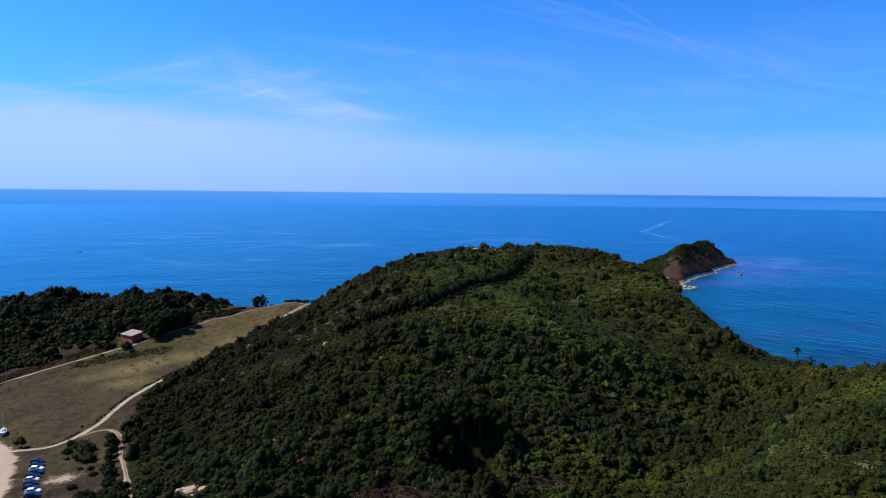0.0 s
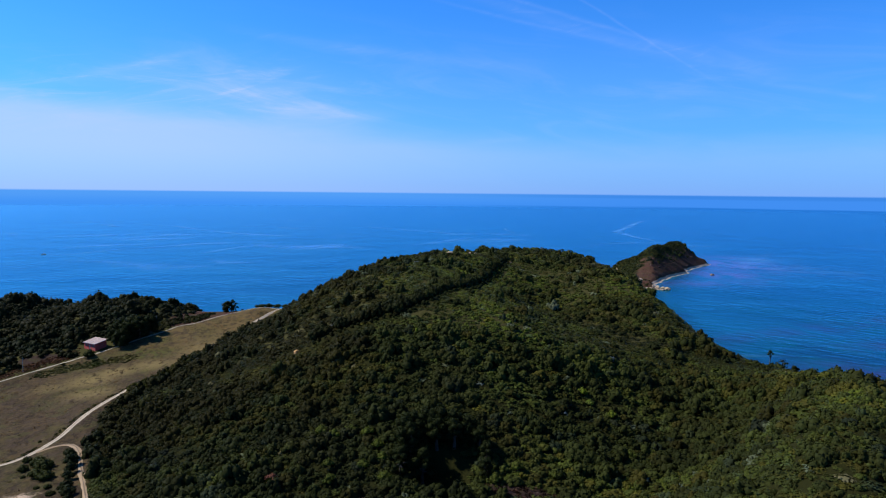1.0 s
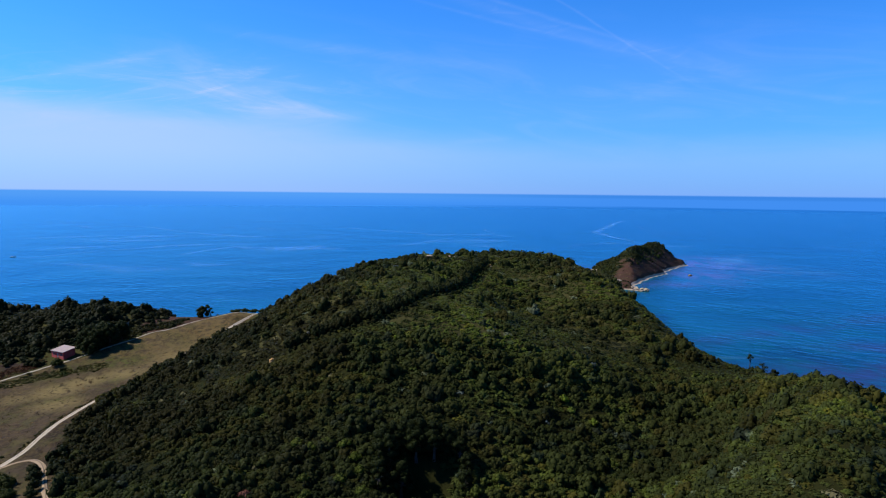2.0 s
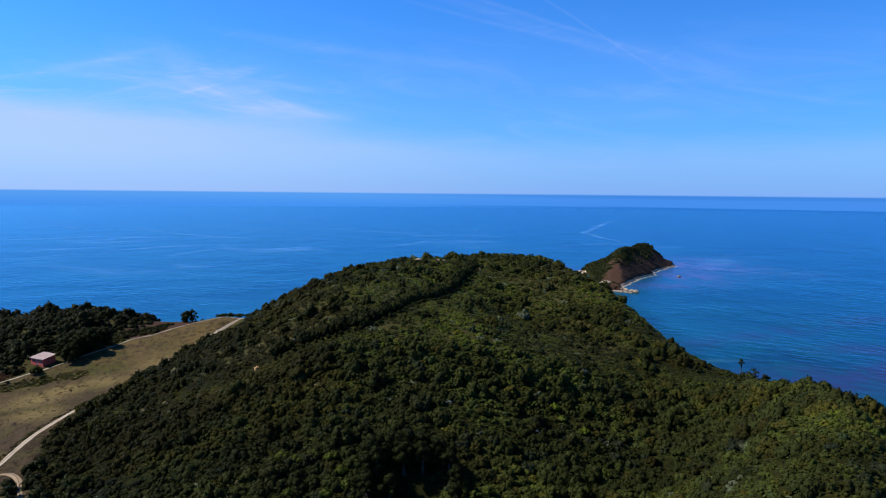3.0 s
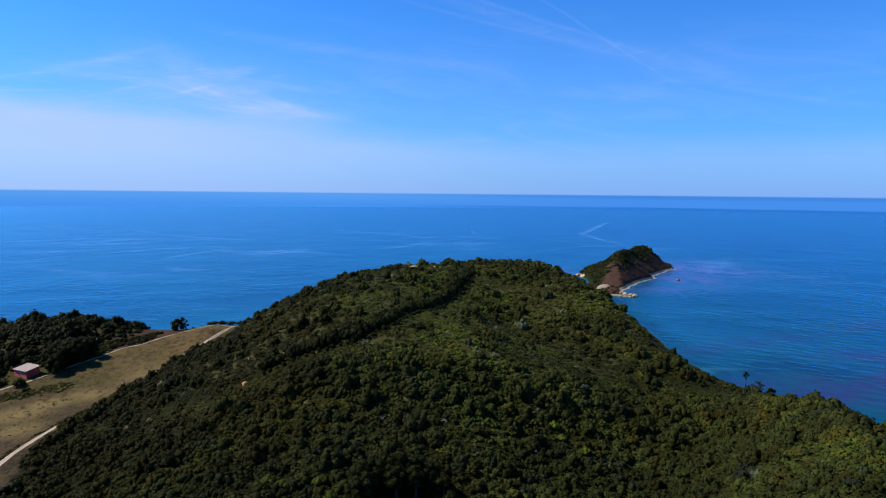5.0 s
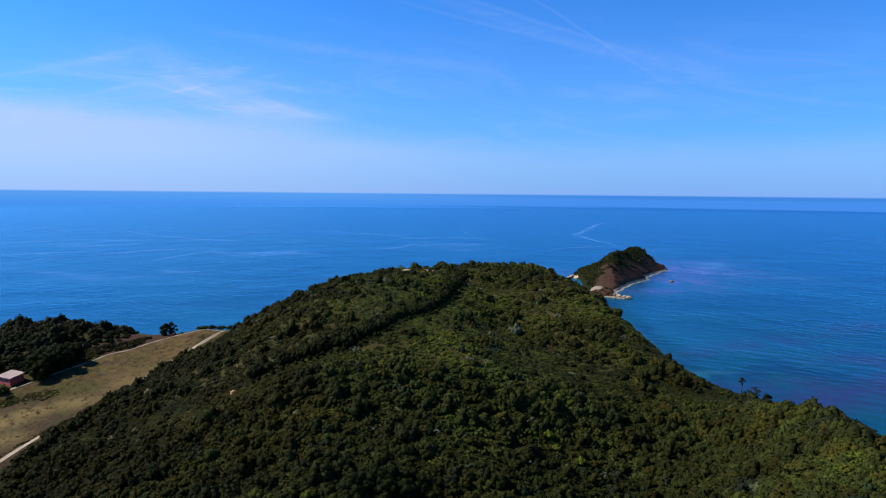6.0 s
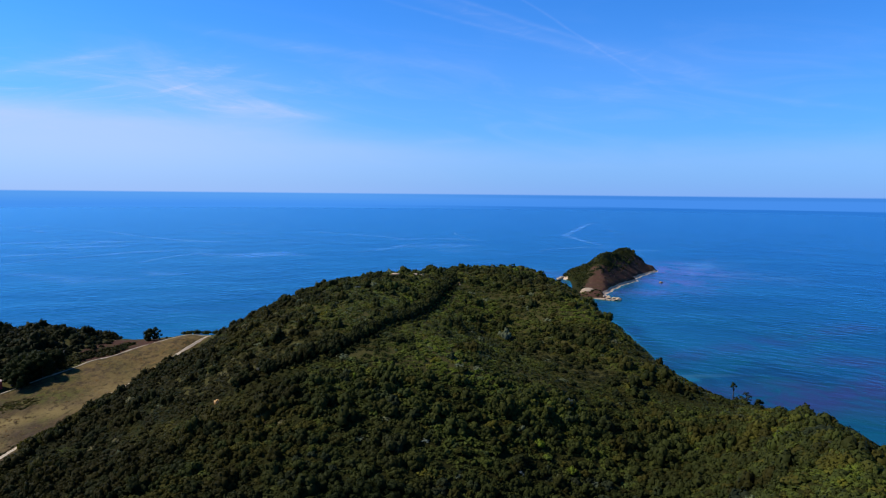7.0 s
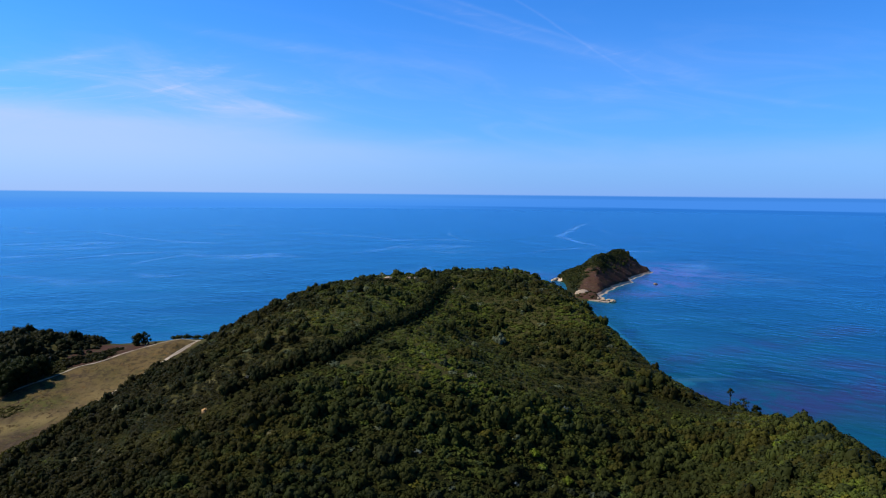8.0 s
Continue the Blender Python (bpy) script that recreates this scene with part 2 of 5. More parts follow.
    field = n.steps(n.math("ADD", attribute(n, "field"), n.math("MULTIPLY", rim, 0.5)), 0.35, 0.62)
    bare = n.steps(n.math("ADD", attribute(n, "soil"), n.math("MULTIPLY", rim, 0.9)), 0.35, 0.60)
    sandy = n.steps(n.math("ADD", attribute(n, "sand"), n.math("ADD", n.math("MULTIPLY", rim, 0.7), n.math("MULTIPLY", n.math("SUBTRACT", small, 0.5), 0.5))), 0.38, 0.68)
    shore = n.steps(n.math("ADD", attribute(n, "beach"), n.math("MULTIPLY", rim, 0.8)), 0.40, 0.62)
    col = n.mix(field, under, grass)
    col = n.mix(bare, col, soil)
    col = n.mix(n.math("MAXIMUM", sandy, shore), col, sand)
    n.put(bsdf.inputs["Base Color"], col)
    bsdf.inputs["Specular IOR Level"].default_value = 0.03
    bump(n, bsdf, n.math("ADD", n.math("MULTIPLY", small, 0.7), n.math("MULTIPLY", grit, 0.3)), 0.8, 0.5)
    return m


def sea_material():
    m, n, bsdf = material("sea water", 1.0)
    at = n.add("ShaderNodeNewGeometry").outputs["Position"]
    x, y, z = n.split(at)
    drift = n.noise(n.join(n.math("MULTIPLY", x, 0.35), y, 0.0), 0.012, 5, 0.55, 0.6)
    # slicks: long pale lines where currents meet
    bend = n.noise(at, 0.0045, 3, 0.55)
    bend2 = n.noise(n.join(n.math("MULTIPLY", x, 0.22), y, 5.0), 0.0065, 6, 0.6, 1.6)
    slick = n.math("SUBTRACT", 1.0, n.steps(n.math("ABSOLUTE", n.math("SUBTRACT", bend2, 0.5)), 0.0, 0.010))
    slick = n.math("MULTIPLY", slick, n.math("MULTIPLY", n.steps(bend, 0.50, 0.62), n.steps(y, 900.0, 1300.0)))
    scum = n.steps(n.noise(n.join(n.math("MULTIPLY", x, 0.12), y, 2.0), 0.03, 5, 0.6, 0.8), 0.60, 0.74)
    scum = n.math("MULTIPLY", scum, n.steps(n.noise(at, 0.003, 2, 0.5), 0.50, 0.62))
    shallow = attribute(n, "shallow")
    reef = n.steps(n.noise(n.join(x, n.math("MULTIPLY", y, 0.8), 0.0), 0.018, 4, 0.6, 0.7), 0.44, 0.64)
    deep = n.mix(n.steps(drift, 0.25, 0.75), (0.0024, 0.0450, 0.0960), (0.0058, 0.0830, 0.1500))
    # water colour darkened to the east, painting in weaker glitter away from the sun
    deep = n.mix(n.steps(x, 250.0, 750.0), deep, n.mix(n.steps(drift, 0.25, 0.75), (0.0016, 0.0300, 0.0720), (0.0042, 0.0580, 0.1150)))
    near = n.mix(reef, (0.0026, 0.0470, 0.0570), (0.0030, 0.0270, 0.0480))
    col = n.mix(n.steps(shallow, 0.02, 0.5), deep, near)
    col = n.mix(n.steps(shallow, 0.70, 1.0), col, (0.009, 0.105, 0.145))
    # weed beds show purple through the water
    weed = n.math("MULTIPLY", attribute(n, "reef"), n.steps(n.noise(n.join(x, n.math("MULTIPLY", y, 0.7), 0.0), 0.035, 6, 0.7, 0.8), 0.36, 0.56))
    col = n.mix(n.math("MULTIPLY", weed, 0.9), col, n.mix(n.steps(y, 480.0, 700.0), (0.0200, 0.0170, 0.0560), (0.0850, 0.0720, 0.2200)))
    plume = n.math("MULTIPLY", attribute(n, "plume"), n.steps(n.noise(n.join(n.math("MULTIPLY", x, 0.7), y, 1.0), 0.016, 6, 0.65, 1.2), 0.45, 0.66))
    pale = n.math("ADD", n.math("MULTIPLY", slick, 0.40), n.math("ADD", n.math("MULTIPLY", plume, 0.20), n.math("MULTIPLY", scum, 0.25)), True)
    col = n.mix(pale, col, (0.16, 0.30, 0.46))
    n.put(bsdf.inputs["Base Color"], col)
    bsdf.inputs["Specular IOR Level"].default_value = 0.0
    gloss = n.add("ShaderNodeBsdfGlossy")
    gloss.inputs["Roughness"].default_value = 0.24
    n.put(gloss.inputs["Color"], n.mix(pale, (0.210, 0.60, 0.85), (0.42, 0.78, 0.96)))
    fres = n.add("ShaderNodeFresnel")
    fres.inputs["IOR"].default_value = 1.33
    wave = n.noise(n.join(n.math("MULTIPLY", x, 0.75), n.math("ADD", y, n.math("MULTIPLY", x, 0.40)), 0.0), 0.13, 3, 0.5)
    chop = n.noise(at, 0.7, 3, 0.6)
    node = n.add("ShaderNodeBump")
    node.inputs["Strength"].default_value, node.inputs["Distance"].default_value = 0.7, 0.6
    swell = n.noise(n.join(n.math("MULTIPLY", x, 0.80), n.math("ADD", y, n.math("MULTIPLY", x, 0.60)), 3.0), 0.110, 2, 0.45, 0.4)
    gust = n.steps(n.noise(at, 0.011, 3, 0.5), 0.35, 0.65)
    swell = n.math("MULTIPLY", swell, n.math("ADD", 0.3, n.math("MULTIPLY", gust, 2.3)))
    n.put(node.inputs["Height"], n.math("ADD", n.math("ADD", n.math("MULTIPLY", wave, 0.7), swell), n.math("MULTIPLY", chop, 0.12)))
    for socket in (gloss.inputs["Normal"], fres.inputs["Normal"], bsdf.inputs["Normal"]):
        n.put(socket, node.outputs[0])
    both = n.add("ShaderNodeMixShader")
    n.put(both.inputs[0], fres.outputs[0])
    n.tree.links.new(bsdf.outputs[0], both.inputs[1])
    n.tree.links.new(gloss.outputs[0], both.inputs[2])
    for node in n.tree.nodes:
        if node.type == "OUTPUT_MATERIAL":
            n.tree.links.new(both.outputs[0], node.inputs[0])
    return m


GROUND, SEA = ground_material(), sea_material()
SANDY = plain("pale trodden sand", (0.41, 0.335, 0.240), 0.95, 0, 0.35, 0.6, (0.24, 0.18, 0.11), 0.35)
ROAD_DUST = plain("grey road dust", (0.34, 0.275, 0.20), 0.95, 0, 0.4, 0.6, (0.18, 0.135, 0.085), 0.5)
TAN = plain("tan sand", (0.30, 0.205, 0.115), 0.95, 0, 0.45, 0.7, (0.16, 0.11, 0.06), 0.45)
EARTH = plain("brown trodden earth", (0.13, 0.085, 0.045), 0.95, 0, 0.4, 0.8)
ORANGE = plain("orange sandstone", (0.50, 0.275, 0.095), 0.95, 0, 0.45, 1.5, (0.25, 0.12, 0.06), 0.4)
BARK = plain("bark", (0.045, 0.037, 0.030), 0.9, 0, 0.4, 6)
PALE_ROCK = plain("pale shore rock", (0.40, 0.30, 0.20), 0.9, 0, 0.5, 1.0, (0.16, 0.11, 0.07), 0.45)
CONCRETE = plain("weathered concrete", (0.30, 0.225, 0.155), 0.9, 0, 0.35, 1.2, (0.18, 0.15, 0.11), 0.5)
ROCK = plain("brown shore rock", (0.20, 0.13, 0.09), 0.9, 0, 0.5, 1.0, (0.06, 0.04, 0.03), 0.5)
PINK = plain("faded red plaster", (0.50, 0.065, 0.05), 0.9, 0, 0.3, 1.5, (0.22, 0.12, 0.10), 0.4)
ROOF = plain("faded tile roof", (0.37, 0.275, 0.255), 0.85, 0, 0.4, 2.5, (0.25, 0.18, 0.15), 0.4)
WOOD = plain("grey wood", (0.27, 0.25, 0.22), 0.85, 0, 0.35, 5)
# near black paints the shade inside openings; also keel and outboard
DARK = plain("black for shaded openings and trim", (0.02, 0.02, 0.022), 0.4, 0, 0.2, 5)
TYRE = plain("tyre rubber", (0.02, 0.02, 0.02), 0.8, 0, 0.2, 8)
STEEL = plain("grey steel", (0.45, 0.46, 0.47), 0.4, 0.8, 0.2, 6)
HULL = plain("white gelcoat", (0.50, 0.49, 0.46), 0.3, 0, 0.1, 4, (0.4, 0.38, 0.33), 0.2)
GLASS = plain("tinted car glass", (0.02, 0.025, 0.03), 0.06, 0, 0.1, 4, (0.05, 0.05, 0.05), 0.1)
LAMP_GLASS = plain("clear lamp glass", (0.6, 0.6, 0.6), 0.15, 0, 0.1, 4)
RED_GLASS = plain("red lamp glass", (0.4, 0.02, 0.02), 0.2, 0, 0.1, 4)

# ---- the lie of the land ----
# hills: centre x, y, half-widths, turn in degrees, height
HILLS = [
    (35, 401, 108, 102, 2, 64), (-14, 278, 70, 101, 1, 44), (53, 250, 57, 62, 1, 26), (127, 517, 62, 106, -18, 54),
    (105, 143, 32, 96, -37, 51), (141, 253, 61, 66, -2, 31), (114, 343, 36, 60, 5, 33), (-145, 321, 112, 233, -6, 24),
    (-268, 400, 128, 75, 2, 33), (-176, 390, 26, 34, 0, 5), (-226, 398, 15, 60, 0, -4), (-251, 398, 13, 40, 0, 3),
    (7.0, 173.0, 8.0, 6.0, 0, -11), (-97, 453, 53, 57, 0, -6), (-79, 368, 11, 33, 0, -6.5), (-11, 82, 150, 117, 3, 33), (337, 856, 152, 40, 63, 43), (300, 842, 50, 30, 63, 6),
    (396, 931, 30, 34, 0, 17), (428, 914, 13, 12, 40, 9), (257, 692, 17, 17, 0, 7.5), (-98, 406, 22, 20, 0, 3.5), (-102.7, 353.1, 16.3, 38.6, -14.7, -5.2), (-88.8, 396.9, 7.0, 15.7, -5.2, -4.2), (-101.7, 321.2, 13.8, 15.6, -4.5, -1.4), (-102, 416, 9, 8, 0, 1.2), (273, 842, 17, 17, 0, 13), (194, 650, 29, 111, -9, 24),
]
MAINLAND = (-80, -520, 520, 330, 0, 55)


# south-east shore of the headland: y and x along it
SHORE_Y = [640, 672, 698, 721, 754, 785, 809, 822, 840, 874, 898, 917, 925, 940]
SHORE_X = [262, 266, 267, 281, 304, 328, 355, 357, 367, 396, 418, 435, 432, 424]


def off_shore(x, y):
    """How far inland of that shore a place lies, negative at sea."""
    return 0.8 * (np.interp(y, SHORE_Y, SHORE_X) - x) + 1.0 * np.sin(y * 0.21) + 0.6 * np.sin(y * 0.53)


def land(x, y):
    """Height of the ground over the sea, for arrays."""
    x, y = np.asarray(x, float), np.asarray(y, float)
    h = np.full(np.broadcast(x, y).shape, -12.0)
    for bx, by, ru, rv, turn, a in (*HILLS, MAINLAND):
        c, s = math.cos(radians(turn)), math.sin(radians(turn))
        dx, dy = x - bx, y - by
        h = h + a * np.exp(-((c * dx + s * dy) / ru) ** 2 - ((c * dy - s * dx) / rv) ** 2)
    rough = 0.45 * np.sin(x * 0.13 + 1.7 * np.sin(y * 0.07)) * np.sin(y * 0.11 + 1.3 * np.sin(x * 0.05))
    rough = rough + 0.8 * np.sin(x * 0.045 + y * 0.02 + 2) * np.sin(y * 0.05 - x * 0.013)
    # gullies down the headland
    gully = np.abs(np.sin(x * 0.16 + 0.9 * np.sin(y * 0.07))) * np.clip((y - 680) / 60, 0, 1) * np.clip((x - 180) / 40, 0, 1)
    h = h + rough * np.clip((h + 2) / 12, 0, 1) - 0.7 * gully * np.clip(h / 8, 0, 1) * np.clip((34 - h) / 12, 0, 1)
    # a narrow beach, then a low cliff
    s = off_shore(x, y)
    cap = np.where(s < 0, 0.45 * s, np.where(s < 4.0, 0.2 * s, np.where(s < 6.0, 0.8 + 1.9 * (s - 4.0), 4.6 + (0.76 + 0.45 * np.clip((y - 875) / 25, 0, 1)) * (s - 6.0) + 0.15 * np.maximum(s - 30, 0))))
    return np.where((y > 655) & (y < 945) & (x > 225), np.minimum(h, cap), h)


def ground(x, y):
    return float(land(x, y))


def wobble(x, y, s, seed=0.0):
    """Smooth unevenness from -1 to 1, for arrays."""
    x, y = np.asarray(x) / s + seed * 3.1, np.asarray(y) / s - seed * 1.7
    return (np.sin(x * 1.7 + np.sin(y * 2.3 + seed)) + np.sin(y * 1.9 + 1.3 * np.sin(x * 1.1 - seed)) + np.sin((x + y) * 3.1 + np.sin(x * 2.9))) / 3


def to_line(x, y, line):
    """Distance of points from a polyline."""
    best = np.full(np.shape(x), 1e9)
    for (ax, ay), (bx, by) in zip(line[:-1], line[1:]):
        dx, dy = bx - ax, by - ay
        k = np.clip(((x - ax) * dx + (y - ay) * dy) / (dx * dx + dy * dy), 0, 1)
        best = np.minimum(best, np.hypot(x - ax - k * dx, y - ay - k * dy))
    return best


def inside(x, y, ring):
    """Which points lie in a closed ring."""
    hit = np.zeros(np.shape(x), bool)
    for (ax, ay), (bx, by) in zip(ring, (*ring[1:], ring[0])):
        cross = (ay > y) != (by > y)
        hit ^= cross & (x < (bx - ax) * (y - ay) / (by - ay + 1e-12) + ax)
    return hit


TRACK = [(-150, 201.5), (-138.4, 204.2), (-132, 205), (-127.2, 211), (-125, 226), (-125.4, 244), (-124.0, 264), (-113, 292), (-105.5, 328), (-100.7, 352), (-96, 375), (-91, 401), (-88, 412)]
FAR_TRACK = [(-219, 266), (-204, 285.5), (-195, 292), (-186.7, 300.7), (-178, 310), (-166, 321.5), (-157, 329.5), (-147.5, 339), (-139, 350.5), (-132.5, 361.5), (-124.5, 374), (-116.5, 392), (-108, 405), (-98, 409.5), (-87, 412)]
SIDE_TRACK = [(-126, 213.5), (-124, 217.5), (-120.5, 218.8), (-116, 218), (-111, 212), (-104, 199.5), (-97, 187.2), (-86.5, 169), (-80, 157)]
HILL_PATH = [(-47, 251), (-40, 253), (-25, 253), (-6, 255), (5.5, 264), (16, 280), (24, 294), (33, 322), (41.5, 344), (50, 366), (57, 384)]
FIELD = [(-222, 256), (-205, 283), (-195, 290), (-186.7, 298.7), (-178, 308), (-166, 319.5), (-156, 328.5), (-147, 337), (-139, 349), (-133, 360), (-125, 373), (-117, 392), (-109, 406), (-98, 412), (-86, 414), (-89, 401),
         (-94, 375), (-98.7, 352), (-103.5, 328), (-111, 291), (-121, 264), (-118, 240), (-108, 212), (-98, 195), (-92, 176), (-98, 150), (-160, 140), (-222, 190)]
SAND_LOT = [(-215, 226), (-160, 219), (-146, 207), (-136, 197), (-131, 188), (-122, 172), (-118, 150), (-150, 120), (-215, 140)]
BARE = [(-13, 154, 14, 7), (28, 167, 12, 3.5), (-67, 159.5, 9, 6), (-127, 396, 14, 5), (-104, 172, 8, 5), (-187, 322, 14, 6), (-205, 302, 13, 7), (-47, 248.2, 1.9, 2.6), (-26.8, 227.5, 1.8, 2.0), (55, 373, 2.0, 3.0), (20, 376, 4.5, 2.4), (33, 380.5, 4.5, 2.2)]


def flank(x, y):
    """How bare the sunny flank of the headland is, from 0 to 1."""
    c, s = math.cos(radians(63)), math.sin(radians(63))
    u, v = c * (x - 337) + s * (y - 853), -s * (x - 337) + c * (y - 853)
    k = np.clip((24 - v + 9 * wobble(x, y, 14.0, 4.0) - 0.08 * np.maximum(u, 0)) / 12, 0, 1)
    return k * (np.abs(u + 5) < 190) * (np.abs(v) < 90) * np.clip((27 + 7 * wobble(x, y, 17.0, 1.0) - land(x, y)) / 9, 0.0, 1)


def sheet_axis(a, b, c, d, fine, coarse):
    return np.unique(np.concatenate([np.arange(a, b, coarse), np.arange(b, c, fine), np.arange(c, d + 1, coarse)]))


def make_mesh(name, verts, faces, mats, smooth=False, attrs=(), normals=None):
    """A mesh from arrays: faces all triangles or all quads; leaves may carry the normals of their crown."""
    me = bpy.data.meshes.new(name)
    verts, faces = np.asarray(verts, np.float32), np.asarray(faces, np.int32)
    me.vertices.add(len(verts))
    me.vertices.foreach_set("co", verts.ravel())
    k = faces.shape[1]
    me.loops.add(faces.size)
    me.loops.foreach_set("vertex_index", faces.ravel())
    me.polygons.add(len(faces))
    me.polygons.foreach_set("loop_start", np.arange(0, faces.size, k, dtype=np.int32))
    me.polygons.foreach_set("use_smooth", np.full(len(faces), smooth))
    for key, values in attrs:
        layer = me.attributes.new(key, "FLOAT", "POINT")
        layer.data.foreach_set("value", np.asarray(values, np.float32))
    if normals is not None:
        layer = me.attributes.new("custom_normal", "FLOAT_VECTOR", "POINT")
        layer.data.foreach_set("vector", np.asarray(normals, np.float32).ravel())
    for mat in mats:
        me.materials.append(mat)
    me.update(calc_edges=True)
    me.validate()
    return me


def grid(xs, ys):
    gx, gy = np.meshgrid(xs, ys)
    nx, ny = len(xs), len(ys)
    i = np.arange(nx * ny).reshape(ny, nx)
    faces = np.stack([i[:-1, :-1], i[:-1, 1:], i[1:, 1:], i[1:, :-1]], -1).reshape(-1, 4)
    return gx.ravel(), gy.ravel(), faces


def build_ground():
    gx, gy, faces = grid(np.unique(np.concatenate([sheet_axis(-900, -240, 200, 900, 3.0, 20.0), np.arange(200, 470, 2.5)])),
                         np.unique(np.concatenate([sheet_axis(-1300, 90, 440, 1150, 2.5, 18.0), np.arange(660, 990, 2.5)])))
    gz = land(gx, gy)
    shake = [(3 * math.cos(q), 3 * math.sin(q)) for q in (0, 0.8, 1.6, 2.4, 3.1, 3.9, 4.7, 5.5)] + [(0, 0), (1.2, 0.6), (-1.2, 0.6), (0, -1.4)]
    field = sum(inside(gx + a, gy + b, FIELD).astype(float) for a, b in shake) / len(shake)
    sand = sum(inside(gx + a, gy + b, SAND_LOT).astype(float) for a, b in shake) / len(shake)
    for bx, by, ru, rv, k in ((-112, 180, 10, 7.5, 0.62), (-67, 162, 6, 2.6, 0.75), (-60, 159.5, 4, 1.8, 0.75), (-127, 398, 8, 2.5, 0.5), (30, 168, 9, 1.6, 0.45), (55, 373, 2.6, 2.6, 0.8), (20, 377, 5, 2.0, 0.8), (33, 381, 4.5, 2.0, 0.8)):
        sand = np.maximum(sand, k * np.exp(-((gx - bx) / ru) ** 2 - ((gy - by) / rv) ** 2))
    soil = np.zeros(len(gx))
    for bx, by, ru, rv in BARE:
        soil = np.maximum(soil, np.exp(-((gx - bx) / ru) ** 2 - ((gy - by) / rv) ** 2))
    soil = np.maximum(soil, flank(gx, gy))
    red = [(-143, 355), (-132, 364), (-123, 378), (-116, 394), (-110, 409), (-126, 416), (-140, 412), (-143, 390)]
    soil = np.maximum(soil, sum(inside(gx + a, gy + b, red).astype(float) for a, b in shake) / len(shake))
    off = off_shore(gx, gy)
    beach = np.clip((4.6 - np.abs(off - 1.2)) / 2, 0, 1) * np.clip((gy - 672) / 8, 0, 1) * (gy < 935) * (gx > 225)
    beach = np.maximum(beach, np.exp(-((gx - 262) / 12) ** 2 - ((gy - 836) / 12) ** 2) * (gz < 3.5))
    # no turf near the hill path: the near-black ground paints its shade
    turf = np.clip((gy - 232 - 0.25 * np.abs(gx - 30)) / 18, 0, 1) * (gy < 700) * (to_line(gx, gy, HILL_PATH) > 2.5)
    lush = np.zeros(len(gx))
    for bx, by, ru, rv, k in ((-137, 341, 7, 8, 1.0), (-138, 324, 12, 6, 1.0), (-128, 300, 6, 5, 1.0), (-141, 278, 7, 5, 0.9), (-150, 318, 14, 6, 0.9), (-133, 319, 10, 5, 1.0), (-126, 325, 6, 6, 0.9), (-165, 309, 9, 5, 0.8), (-120, 357, 9, 9, 0.4), (-152, 213, 12, 8, 0.9), (-97, 414, 13, 3.5, 1.0), (-118, 200, 12, 12, 0.5),
                              (-160, 232, 10, 6, 0.7), (-175, 250, 9, 6, 0.5)):
        lush = np.maximum(lush, k * np.exp(-((gx - bx) / ru) ** 2 - ((gy - by) / rv) ** 2))
    straw = np.zeros(len(gx))
    for bx, by, ru, rv, k in ((-147, 291, 12, 9, 1.0), (-139, 299, 10, 6, 1.0), (-126, 306, 10, 7, 0.9), (-138, 272, 10, 9, 0.8), (-112, 330, 10, 20, 0.6), (-158, 283, 9, 7, 0.6)):
        straw = np.maximum(straw, k * np.exp(-((gx - bx) / ru) ** 2 - ((gy - by) / rv) ** 2))
    me = make_mesh("ground", np.stack([gx, gy, gz], 1), faces, [GROUND], True, (("field", field), ("sand", sand), ("soil", soil), ("beach", beach), ("lush", lush), ("straw", straw), ("turf", turf)))
    tagged(new("ground", me), "hilly coastal ground of dry grass, soil and sand", "ground", kind="structure")


